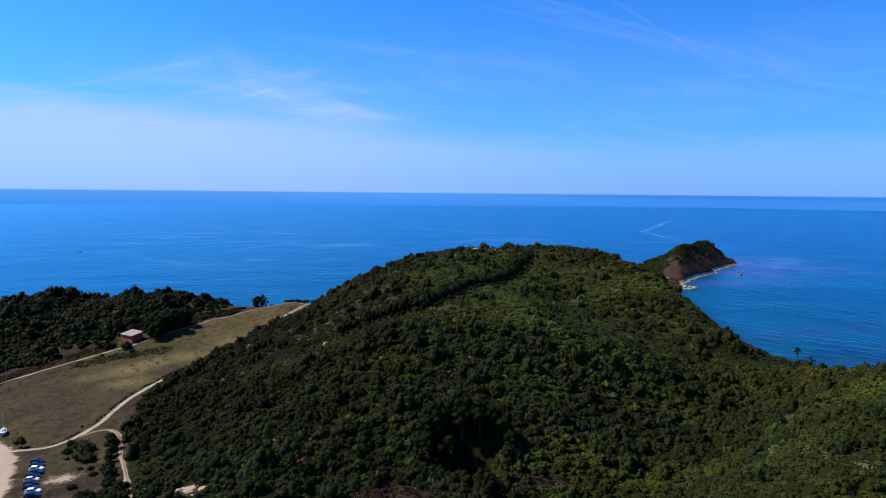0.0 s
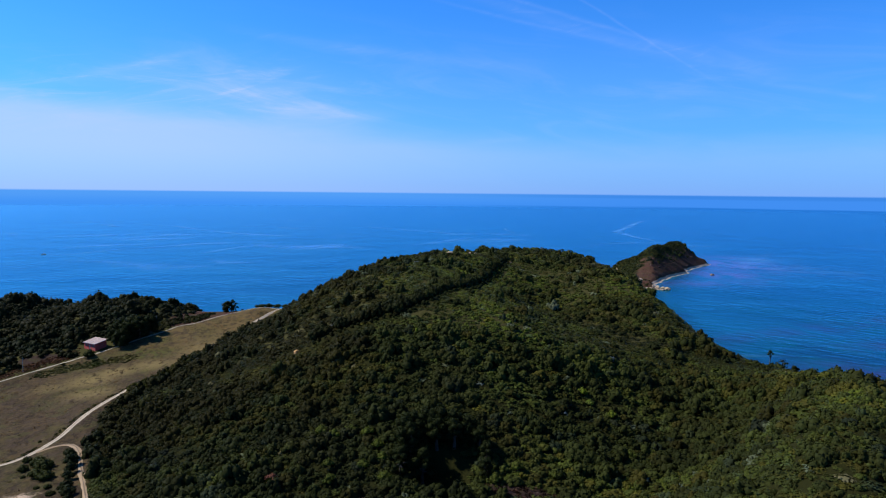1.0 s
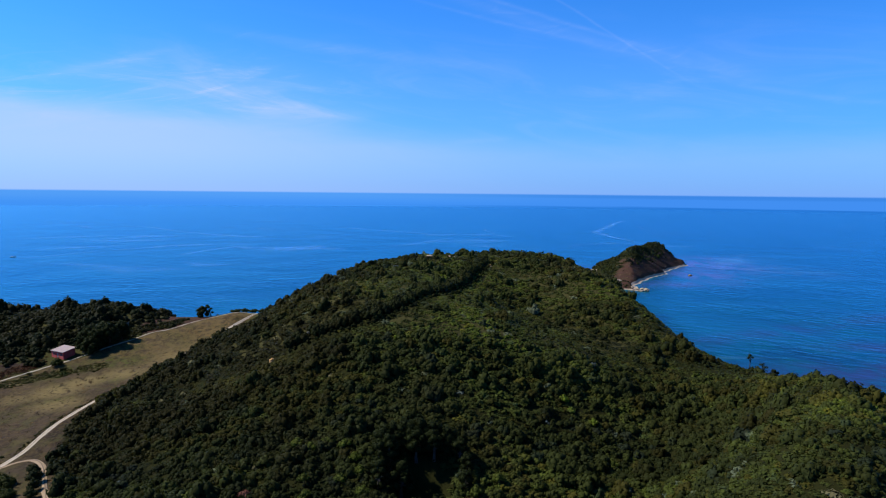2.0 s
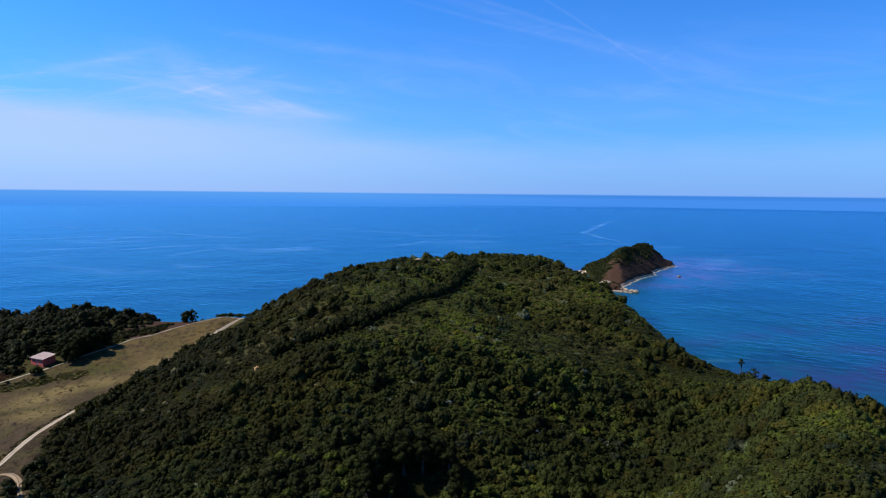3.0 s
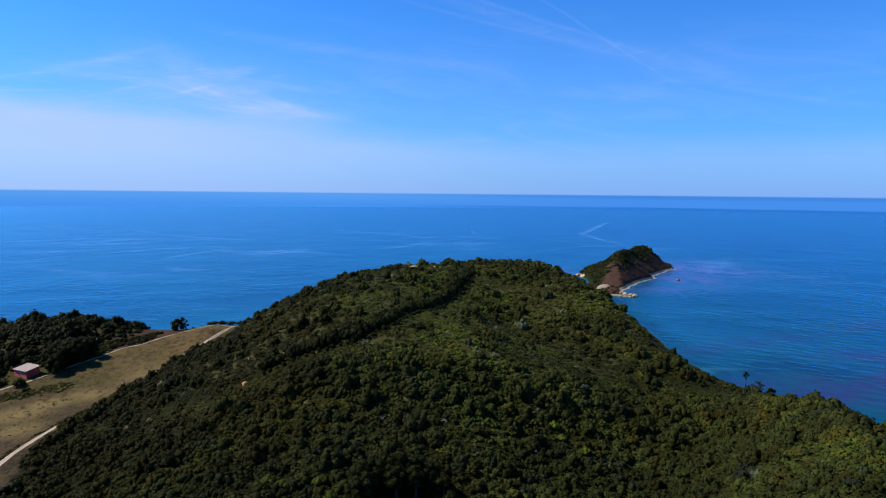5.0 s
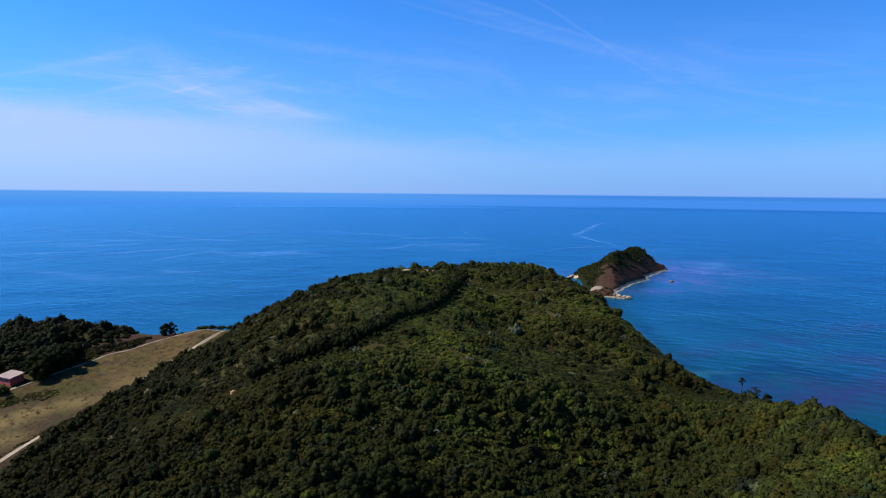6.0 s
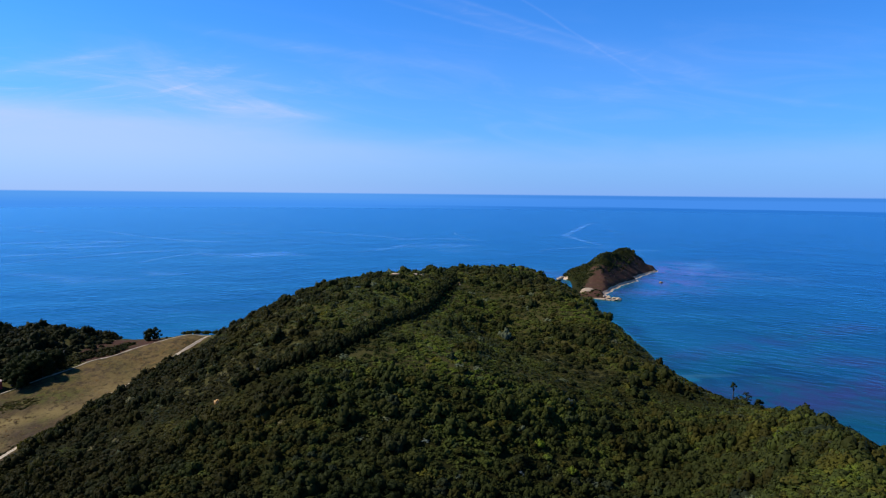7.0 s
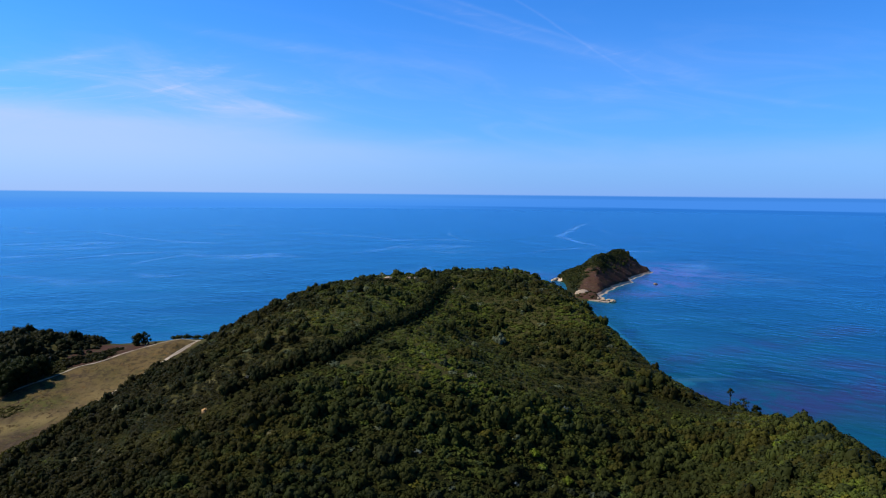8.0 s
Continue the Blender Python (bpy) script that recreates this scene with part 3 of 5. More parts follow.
def build_sea():
    near = np.unique(np.concatenate([np.arange(-900, 901, 12.0), np.arange(180, 560, 6.0)]))
    far = np.array([1000, 1150, 1350, 1650, 2050, 2600, 3200, 4000, 4800.0])
    xs = np.concatenate([-far[::-1], near, far])
    ys = np.concatenate([-far[::-1], np.arange(-900, 1300, 12.0), [1400, 1600, 1900, 2300, 2800, 3400, 4100, 4800]])
    gx, gy, faces = grid(xs, ys)
    r = np.hypot(gx, gy)
    keep = (r[faces].min(1) < 4800)
    k = np.minimum(1, 4800 / np.maximum(r, 1))
    gx, gy = gx * k, gy * k
    depth = -land(gx, gy)
    # distance to the shore felt as shallow water: from the widened land
    shallow = np.clip(1 - (depth - 0.5) / 11.4, 0, 1) ** 1.3
    shallow = shallow * np.clip((gx - 120) / 60, 0, 1)
    shallow = np.maximum(shallow, 0.12 * np.exp(-((gx - 455) / 80) ** 2 - ((gy - 905) / 75) ** 2))
    shallow = np.maximum(shallow, 0.55 * np.exp(-((gx - 255) / 60) ** 2 - ((gy - 350) / 110) ** 2))
    shallow = np.maximum(shallow, 0.30 * np.exp(-((gx - 340) / 150) ** 2 - ((gy - 500) / 240) ** 2))
    shallow = np.maximum(shallow, 1.0 * np.exp(-((gx - 200) / 15) ** 2 - ((gy - 388) / 15) ** 2))
    reefs = 1.1 * np.exp(-(to_line(gx, gy, [(196, 356), (212, 350), (238, 336), (280, 350), (330, 372), (420, 412)]) / 17) ** 2)
    reefs = np.maximum(reefs, 0.55 * np.exp(-(to_line(gx, gy, [(205, 432), (270, 456), (340, 487), (430, 520)]) / 14) ** 2))
    for rx, ry, ru, rv, k in ((455, 915, 70, 85, 1.15), (395, 800, 50, 55, 0.9), (480, 1010, 75, 30, 0.9), (330, 720, 70, 26, 0.6), (215, 885, 55, 60, 0.7), (275, 330, 30, 22, 0.6), (255, 360, 34, 18, 0.9), (330, 412, 40, 16, 0.9)):
        reefs = np.maximum(reefs, k * np.exp(-((gx - rx) / ru) ** 2 - ((gy - ry) / rv) ** 2))
    plume = np.exp(-((gx - 540) / 60) ** 2 - ((gy - 940) / 110) ** 2) + 0.6 * np.exp(-((gx - 500) / 90) ** 2 - ((gy - 830) / 50) ** 2)
    me = make_mesh("sea", np.stack([gx, gy, np.zeros(len(gx))], 1), faces[keep], [SEA], True, (("shallow", shallow), ("plume", plume), ("reef", reefs)))
    tagged(new("sea", me), "calm deep blue sea with pale slicks and a teal shore", "sea", kind="structure")


build_ground()
build_sea()

# ---- helpers for things ----


def part(name, bm, mat, parent, label=""):
    me = bpy.data.meshes.new(name)
    bm.to_mesh(me)
    bm.free()
    me.materials.append(mat)
    ob = new(name, me)
    ob.parent = parent
    return tagged(ob, label) if label else ob


def thing(name, x, y, z, turn, label, category, group="", kind=""):
    ob = new(name)
    ob.empty_display_size = 0.5
    ob.matrix_world = pose(x, y, z, 0, 0, turn)
    return tagged(ob, label, category, group, kind)


def box(bm, x0, x1, y0, y1, z0, z1, bevel=0.0):
    made = bmesh.ops.create_cube(bm, size=1.0, matrix=Matrix.Translation(((x0 + x1) / 2, (y0 + y1) / 2, (z0 + z1) / 2)) @ Matrix.Diagonal((x1 - x0, y1 - y0, z1 - z0, 1)))
    if bevel:
        edges = list({e for v in made["verts"] for e in v.link_edges})
        bmesh.ops.bevel(bm, geom=edges, offset=bevel, segments=1, affect="EDGES")
    return bm


def tube(bm, points, radii, sides=7):
    """A tapered tube along points."""
    rings = []
    for k, p in enumerate(points):
        p = Vector(p)
        way = Vector(points[min(k + 1, len(points) - 1)]) - Vector(points[max(k - 1, 0)])
        side = way.orthogonal().normalized() if abs(way.normalized().z) < 0.99 else Vector((1, 0, 0))
        other = way.normalized().cross(side)
        rings.append([bm.verts.new(p + radii[k] * (math.cos(a) * side + math.sin(a) * other)) for a in (math.tau * j / sides for j in range(sides))])
    for a, b in zip(rings[:-1], rings[1:]):
        for j in range(sides):
            bm.faces.new((a[j], a[(j + 1) % sides], b[(j + 1) % sides], b[j]))
    bm.faces.new(rings[0][::-1])
    bm.faces.new(rings[-1])
    return bm


def ribbon(name, line, width, mat, label, lift=0.12, seed=1.0, edge=0.35):
    """A trodden strip that follows the ground."""
    pts = [np.array(line[0], float)]
    for a, b in zip(line[:-1], line[1:]):
        a, b = np.array(a, float), np.array(b, float)
        m = max(1, int(np.hypot(*(b - a)) / 1.5))
        pts += [a + (b - a) * k / m for k in range(1, m + 1)]
    pts = np.array(pts)
    for _ in range(6):
        pts[1:-1] = (pts[:-2] + 2 * pts[1:-1] + pts[2:]) / 4
    way = np.gradient(pts, axis=0)
    way /= np.linalg.norm(way, axis=1)[:, None]
    side = np.stack([way[:, 1], -way[:, 0]], 1)
    cols = np.array([-1, -0.62, -0.25, 0.25, 0.62, 1.0])
    rise = np.array([-0.12, 0.0, 0.03, 0.03, 0.0, -0.12])
    s = np.arange(len(pts))
    verts = []
    for c, r in zip(cols, rise):
        w = width / 2 * (1 + edge * wobble(s, s * 0 + c * 9, 4.0, seed)) * c
        p = pts + side * np.asarray(w)[:, None]
        verts.append(np.column_stack([p, land(p[:, 0], p[:, 1]) + lift + r]))
    verts = np.stack(verts, 1).reshape(-1, 3)
    i = np.arange(len(pts) * 6).reshape(-1, 6)
    faces = np.stack([i[:-1, :-1], i[:-1, 1:], i[1:, 1:], i[1:, :-1]], -1).reshape(-1, 4)
    return tagged(new(name, make_mesh(name, verts, faces, [mat], True)), label, "track", kind="structure")


ribbon("track_1", TRACK, 2.0, SANDY, "pale sandy track along the foot of the hill", edge=0.3)
ribbon("track_1_verge", TRACK, 0.34, EARTH, "thin brown grass strip between the wheel ruts of the track", lift=0.17, seed=5.0, edge=0.9)
ribbon("track_2", FAR_TRACK, 1.2, ROAD_DUST, "pale dirt road past the red hut and the field", seed=2.0, edge=0.6)
ribbon("track_3", SIDE_TRACK, 1.5, TAN, "tan sandy lane between the bushes", seed=3.0, edge=0.6)
ribbon("track_3_verge", SIDE_TRACK, 0.4, EARTH, "thin brown strip between the ruts of the sandy lane", lift=0.17, seed=6.0, edge=0.9)

# ---- plants ----
rng = np.random.default_rng(7)
T_GOLD = (1 + 5 ** 0.5) / 2
ICO_V = np.array([(-1, T_GOLD, 0), (1, T_GOLD, 0), (-1, -T_GOLD, 0), (1, -T_GOLD, 0), (0, -1, T_GOLD), (0, 1, T_GOLD),
                  (0, -1, -T_GOLD), (0, 1, -T_GOLD), (T_GOLD, 0, -1), (T_GOLD, 0, 1), (-T_GOLD, 0, -1), (-T_GOLD, 0, 1)]) / math.hypot(1, T_GOLD)


def ico_faces():
    """The twenty faces of the icosahedron: all triples of mutual neighbours."""
    near = [[np.linalg.norm(a - b) < 1.1 for b in ICO_V] for a in ICO_V]
    out = []
    for a in range(12):
        for b in range(a + 1, 12):
            for c in range(b + 1, 12):
                if near[a][b] and near[b][c] and near[a][c]:
                    va, vb, vc = ICO_V[a], ICO_V[b], ICO_V[c]
                    out.append((a, b, c) if np.dot(np.cross(vb - va, vc - va), va) > 0 else (a, c, b))
    return np.array(out)


ICO_F = ico_faces()
OCT_V = np.array([(1, 0, 0), (-1, 0, 0), (0, 1, 0), (0, -1, 0), (0, 0, 1), (0, 0, -1.0)])
OCT_F = np.array([(0, 2, 4), (2, 1, 4), (1, 3, 4), (3, 0, 4), (2, 0, 5), (1, 2, 5), (3, 1, 5), (0, 3, 5)])


def unit(v):
    return v / (np.linalg.norm(v, axis=-1, keepdims=True) + 1e-9)


def spray(mid, face, size, rng):
    """One spray of leaves: three tips round its middle."""
    side = unit(np.cross(face, rng.normal(0, 1, 3)))
    other = np.cross(face, side)
    r = size * rng.uniform(0.65, 1.35)
    return np.array([mid + r * (math.cos(q) * side + math.sin(q) * other) * rng.uniform(0.7, 1.3) for q in (0.0, 2.1, 4.2)])


def clump(count, size, rng, low=-0.1, flat=0.85, core=0.80):
    """A bush of unit radius: sprays of leaves over an uneven dome, round a dense core."""
    lobes = [unit(v) for v in rng.normal(0, 1, (5, 3)) + np.array([0, 0, 0.5])]

    def swell(d):
        return 0.70 + 0.34 * max(max(0.0, float(np.dot(d, l))) ** 6 for l in lobes)

    squash = np.array([1, 1, flat])
    verts = [np.array([d * swell(d) * core * rng.uniform(0.9, 1.1) for d in ICO_V]) * squash]
    faces, normals, off = [ICO_F], [ICO_V], 12
    for k in range(count):
        up = low + (1 - low) * (k + 0.5) / count
        a = k * 2.39996 + rng.uniform(-0.6, 0.6)
        d = np.array([math.cos(a) * math.sqrt(1 - up * up), math.sin(a) * math.sqrt(1 - up * up), up])
        mid = d * swell(d) * rng.uniform(0.86, 1.08) * squash
        verts.append(spray(mid, unit(d + rng.normal(0, 0.30, 3)), size, rng))
        normals.append(np.tile(unit(d + rng.normal(0, 0.20, 3)), (3, 1)))
        faces.append(np.array([[off, off + 1, off + 2]]))
        off += 3
    return np.concatenate(verts), np.concatenate(faces), np.concatenate(normals)


def scatter(name, x, y, r, tall, tint, kinds, label, category="scrub", mat=None, sink=0.15, hue=None):
    """Many plants in one mesh, of the kinds given in turn."""
    z = land(x, y) - sink * r
    if hue is None:
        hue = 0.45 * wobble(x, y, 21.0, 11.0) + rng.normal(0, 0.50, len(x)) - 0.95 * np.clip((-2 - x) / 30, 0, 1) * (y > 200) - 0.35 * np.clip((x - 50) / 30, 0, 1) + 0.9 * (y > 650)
    pick = rng.integers(0, len(kinds), len(x))
    vs, fs, ts, hs, ns, off = [], [], [], [], [], 0
    for k, (kv, kf, kn) in enumerate(kinds):
        sel = np.nonzero(pick == k)[0]
        if not len(sel):
            continue
        a = rng.uniform(0, math.tau, len(sel))
        c, s = np.cos(a)[:, None], np.sin(a)[:, None]
        rr, hh = r[sel][:, None], tall[sel][:, None]
        ex = rng.uniform(0.85, 1.2, len(sel))[:, None]
        vx, vy, vz = kv[:, 0][None] * ex, kv[:, 1][None], kv[:, 2][None]
        v = np.stack([(c * vx - s * vy) * rr + x[sel][:, None], (s * vx + c * vy) * rr + y[sel][:, None], vz * rr * hh + z[sel][:, None]], -1)
        nx, ny, nz = kn[:, 0][None] / ex, kn[:, 1][None], kn[:, 2][None]
        ns.append(unit(np.stack([c * nx - s * ny, s * nx + c * ny, nz / hh], -1)).reshape(-1, 3))
        vs.append(v.reshape(-1, 3))
        fs.append((kf[None] + (off + np.arange(len(sel)) * len(kv))[:, None, None]).reshape(-1, 3))
        ts.append(np.repeat(tint[sel], len(kv)))
        hs.append(np.repeat(hue[sel], len(kv)))
        off += len(sel) * len(kv)
    me = make_mesh(name, np.concatenate(vs), np.concatenate(fs), [mat or SCRUB], True, (("tint", np.concatenate(ts)), ("hue", np.concatenate(hs))), np.concatenate(ns))
    return tagged(new(name, me), label, category, kind="stuff")


def spread(x0, x1, y0, y1, step):
    """Points on a shaken grid."""
    gx, gy = np.meshgrid(np.arange(x0, x1, step), np.arange(y0, y1, step))
    gx, gy = gx.ravel(), gy.ravel()
    return gx + rng.uniform(-0.48, 0.48, len(gx)) * step, gy + rng.uniform(-0.48, 0.48, len(gy)) * step


HUT_AT = (-165.6, 333.0)


def free(x, y, pad=0.0):
    """Where scrub may grow; large crowns keep off the gaps by the pad."""
    ok = land(x, y) > 2.0
    ok &= ~inside(x, y, FIELD) & ~inside(x, y, SAND_LOT)
    ok &= to_line(x, y, FAR_TRACK) > 3.0 + 2.0 * wobble(x, y, 12.0, 6.0)
    ok &= to_line(x, y, TRACK) > 1.5
    ok &= ~((y > 312) & (x < -60) & (to_line(x, y, TRACK) < 6.5) & (wobble(x, y, 7.0, 4.0) < 0.45))
    ok &= to_line(x, y, SIDE_TRACK) > 1.7
    ok &= to_line(x, y, HILL_PATH) > 0.7
    ok &= np.hypot(x - HUT_AT[0], y - HUT_AT[1]) > 9
    ok &= ((x - 7.8) / (8.0 + pad)) ** 2 + ((y - 177.5) / (7.5 + 1.2 * pad)) ** 2 > 1
    for bx, by, ru, rv in BARE:
        ok &= ((x - bx) / (ru + pad)) ** 2 + ((y - by + 0.6 * pad) / (rv + pad)) ** 2 > 0.55 + 0.25 * wobble(x, y, 6.0, 2.0)
    return ok


def lobed(lobes, sprays, size, rng, flat=0.85):
    """A crown of unit radius made of rounded lobes, each with its sprays of leaves."""
    verts, faces, normals, off = [], [], [], 0
    for k in range(lobes):
        up = 0.05 + 0.92 * (k + 0.5) / lobes
        a = k * 2.39996 + rng.uniform(-0.5, 0.5)
        out = math.sqrt(1 - up * up)
        lr = rng.uniform(0.26, 0.50) * (9 / lobes) ** 0.25
        reach = rng.uniform(0.50, 0.78)
        at = np.array([math.cos(a) * out * reach, math.sin(a) * out * reach, up * reach * flat + rng.uniform(-0.05, 0.12)])
        crown_way = unit(at + np.array([0, 0, 0.2]))
        core = ICO_V @ np.array(pose(0, 0, 0, rng.uniform(0, 360), rng.uniform(0, 360), 0).to_3x3())
        verts.append(core * lr * rng.uniform(0.70, 0.98, (12, 1)) + at)
        normals.append(unit(core + 0.25 * crown_way))
        faces.append(ICO_F[core[ICO_F].mean(1)[:, 2] > -0.35] + off)
        off += 12
        for j in range(sprays):
            u = min(-0.25 + 1.22 * (j + 0.5) / sprays, 0.98)
            q = j * 2.39996 + rng.uniform(-0.6, 0.6)
            d = np.array([math.cos(q) * math.sqrt(1 - u * u), math.sin(q) * math.sqrt(1 - u * u), u])
            mid = at + d * lr * rng.uniform(0.78, 1.06)
            verts.append(spray(mid, unit(d + 0.25 * crown_way + rng.normal(0, 0.24, 3)), size, rng))
            normals.append(np.tile(unit(d + 0.25 * crown_way + rng.normal(0, 0.16, 3)), (3, 1)))
            faces.append(np.array([[off, off + 1, off + 2]]))
            off += 3
    return np.concatenate(verts), np.concatenate(faces), np.concatenate(normals)


TREES = [lobed(10, 14, 0.125, rng) for _ in range(8)]
FINE = [lobed(7, 11, 0.150, rng) for _ in range(8)]
MID = [lobed(5, 10, 0.190, rng) for _ in range(8)]
LARGE = [lobed(9, 10, 0.135, rng, 0.95) for _ in range(7)]
COARSE = [clump(34, 0.30, rng) for _ in range(5)]


def mat_of_leaves(sprays, size, rng):
    """A low cushion of unit radius, its sprays mostly facing up."""
    verts, faces, normals, off = [OCT_V * np.array([0.85, 0.85, 0.22])], [OCT_F], [unit(OCT_V * np.array([0.6, 0.6, 1.0]))], 6
    for k in range(sprays):
        rr, a = math.sqrt((k + 0.5) / sprays) * 1.02, k * 2.39996 + rng.uniform(-0.4, 0.4)
        mid = np.array([rr * math.cos(a), rr * math.sin(a), 0.32 * (1 - rr * rr) + rng.uniform(-0.04, 0.08)])
        face = np.array([0.5 * mid[0], 0.5 * mid[1], 1.0])
        verts.append(spray(mid, unit(face + rng.normal(0, 0.3, 3)), size, rng))
        normals.append(np.tile(unit(face + rng.normal(0, 0.22, 3)), (3, 1)))
        faces.append(np.array([[off, off + 1, off + 2]]))
        off += 3
    return np.concatenate(verts), np.concatenate(faces), np.concatenate(normals)


CARPET = [mat_of_leaves(26, 0.235, rng) for _ in range(8)]
MOSS = [mat_of_leaves(46, 0.165, rng) for _ in range(8)]


def leaf_tone(x, y, rng):
    """Leaf tone of a shrub from 0 to 1: patches of one tone with strays."""
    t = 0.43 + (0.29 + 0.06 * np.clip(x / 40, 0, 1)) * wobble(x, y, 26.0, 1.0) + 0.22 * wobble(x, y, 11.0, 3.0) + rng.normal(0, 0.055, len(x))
    # tone also shifts by place: west slope darker, top and east flank lighter
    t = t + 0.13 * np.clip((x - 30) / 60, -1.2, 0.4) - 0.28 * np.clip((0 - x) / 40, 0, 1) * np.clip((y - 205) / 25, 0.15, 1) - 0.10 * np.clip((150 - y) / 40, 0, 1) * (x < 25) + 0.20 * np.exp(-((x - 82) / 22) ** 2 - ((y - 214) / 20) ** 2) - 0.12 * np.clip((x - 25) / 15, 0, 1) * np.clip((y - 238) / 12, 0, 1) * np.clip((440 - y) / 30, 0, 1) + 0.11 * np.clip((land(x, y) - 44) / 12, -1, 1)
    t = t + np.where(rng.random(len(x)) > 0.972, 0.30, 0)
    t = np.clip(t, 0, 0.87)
    odd = rng.random(len(x))
    return np.where(odd > 0.988, 0.905, t)


def grow(name, x0, x1, y0, y1, step, kinds, label, size, big, extra=None, thin=0.0, dark=1.0, mat=None, top=1.9, rise=1.0):
    x, y = spread(x0, x1, y0, y1, step)
    cushions = kinds is CARPET or kinds is MOSS
    tree_like = size > 1.8 and not cushions
    ok = free(x, y, 0.9 * size if tree_like else 0.3)
    if extra is not None:
        ok &= extra(x, y)
    if thin:
        ok &= rng.random(len(x)) > thin * (0.55 + 0.6 * (wobble(x, y, 17.0, 2.5) > -0.1))
    x, y = x[ok], y[ok]
    r = size * (1 + 0.25 * wobble(x, y, 14.0, 5.0) + rng.normal(0, 0.18, len(x)))
    tint = leaf_tone(x, y, rng)
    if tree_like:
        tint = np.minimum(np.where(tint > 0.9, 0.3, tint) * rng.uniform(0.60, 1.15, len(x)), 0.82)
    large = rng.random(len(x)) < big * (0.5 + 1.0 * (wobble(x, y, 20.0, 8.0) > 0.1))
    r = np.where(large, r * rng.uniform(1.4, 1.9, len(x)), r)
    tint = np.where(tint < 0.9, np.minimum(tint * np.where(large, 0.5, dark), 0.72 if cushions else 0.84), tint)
    r = np.clip(r, 0.55 * size, top * size)
    if mat is DARK_LEAF:
        r = r * (1 - 0.42 * np.clip((x + 168) / 26, 0, 1) * (y > 352))
    elif size > 2.5:
        r = r * (1 - 0.30 * np.clip((x - 80) / 40, 0, 1))
    tall = rise * np.where(large, 1.15, 0.9) * rng.uniform(0.8, 1.25, len(x))
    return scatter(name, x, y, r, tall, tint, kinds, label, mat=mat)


def wooded(x, y):
    """Landward of the far track, where the wood stands."""
    side = np.interp(x, [-230, -207, -183, -155, -142, -130, -118], [262, 290, 312, 335, 353, 371, 390])
    return (y > side + 1.5 + 6.0 * np.clip((-172 - x) / 10, 0, 1)) & (x < -135 - 0.36 * np.maximum(y - 404, 0))


def upland(x, y):
    """The hill itself, not the wood or the grass behind the field."""
    return ~((x < -76) & (y > 399 + 3 * wobble(x, y, 9.0, 3.0))) & ~((x < -100) & (y > 385)) & ~((x < -131) & (y > 200))


def gully(x, y):
    """Where the tall growth stands: the lower slopes and streaks up the hill."""
    return wobble(x, y, 24.0, 1.5) + 0.6 * wobble(x, y, 9.0, 4.5) + np.clip((240 - y) / 40, -0.25, 1.3) + 0.35 * np.clip((y - 325) / 30, 0, 1) + 0.7 * np.clip((-25 - x) / 30, 0, 1) > rng.uniform(-0.2, 0.4, len(x)) + 0.35 * np.clip((y - 235) / 30, 0, 1) * np.clip((x + 20) / 30, 0, 1)


def off_path(x, y):
    return upland(x, y) & (to_line(x, y, HILL_PATH) > 4.2) & (to_line(x, y, [(px + 1.6, py - 3.6) for px, py in HILL_PATH]) > np.where(x < 12, 4.4, 2.8))


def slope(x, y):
    """The part of the slope inside the camera's view wedge."""
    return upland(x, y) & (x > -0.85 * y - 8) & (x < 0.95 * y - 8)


# dense growth is limited to what the camera sees; coarser plants fill the rest
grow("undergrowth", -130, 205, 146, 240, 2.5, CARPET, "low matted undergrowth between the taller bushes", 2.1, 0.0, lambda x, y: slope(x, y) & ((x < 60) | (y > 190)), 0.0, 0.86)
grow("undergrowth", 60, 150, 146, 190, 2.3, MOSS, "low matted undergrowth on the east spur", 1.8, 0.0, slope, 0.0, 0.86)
grow("undergrowth", -130, 195, 240, 320, 2.5, CARPET, "low olive cushions over the hill's face", 2.1, 0.0, upland, 0.0, 1.02)
grow("undergrowth", -130, 195, 320, 436, 2.8, CARPET, "low matted undergrowth over the hilltop", 2.3, 0.0, upland, 0.0, 1.05)
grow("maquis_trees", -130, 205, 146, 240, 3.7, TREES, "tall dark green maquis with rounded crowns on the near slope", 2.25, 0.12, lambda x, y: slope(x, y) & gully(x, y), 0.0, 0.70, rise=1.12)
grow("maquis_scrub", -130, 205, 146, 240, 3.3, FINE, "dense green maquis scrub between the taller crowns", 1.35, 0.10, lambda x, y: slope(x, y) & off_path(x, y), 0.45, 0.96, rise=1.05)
grow("maquis_scrub", 40, 160, 62, 146, 2.9, FINE, "yellow-green scrub on the near spur", 1.25, 0.10, upland, 0.2, 0.85, rise=1.05)
grow("maquis_bushes", 50, 170, 96, 236, 5.6, TREES, "broad dark rounded bushes on the east slope", 1.9, 0.35, upland, 0.25, 0.32, rise=0.9)
grow("maquis_trees", 40, 160, 62, 146, 5.2, TREES, "dark rounded bushes on the near spur", 1.8, 0.1, upland, 0.2, 0.5, rise=1.0)
grow("undergrowth", 40, 160, 62, 146, 2.6, MOSS, "low matted undergrowth on the near spur", 2.1, 0.0, upland, 0.0, 0.85)
grow("maquis_scrub", 62, 140, 112, 182, 2.3, MID, "bushy yellow-green scrub on the east spur", 0.95, 0.12, upland, 0.25, 0.95, rise=1.15)
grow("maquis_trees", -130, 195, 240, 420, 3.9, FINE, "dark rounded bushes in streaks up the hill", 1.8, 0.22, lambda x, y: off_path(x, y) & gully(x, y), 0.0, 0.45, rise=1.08)
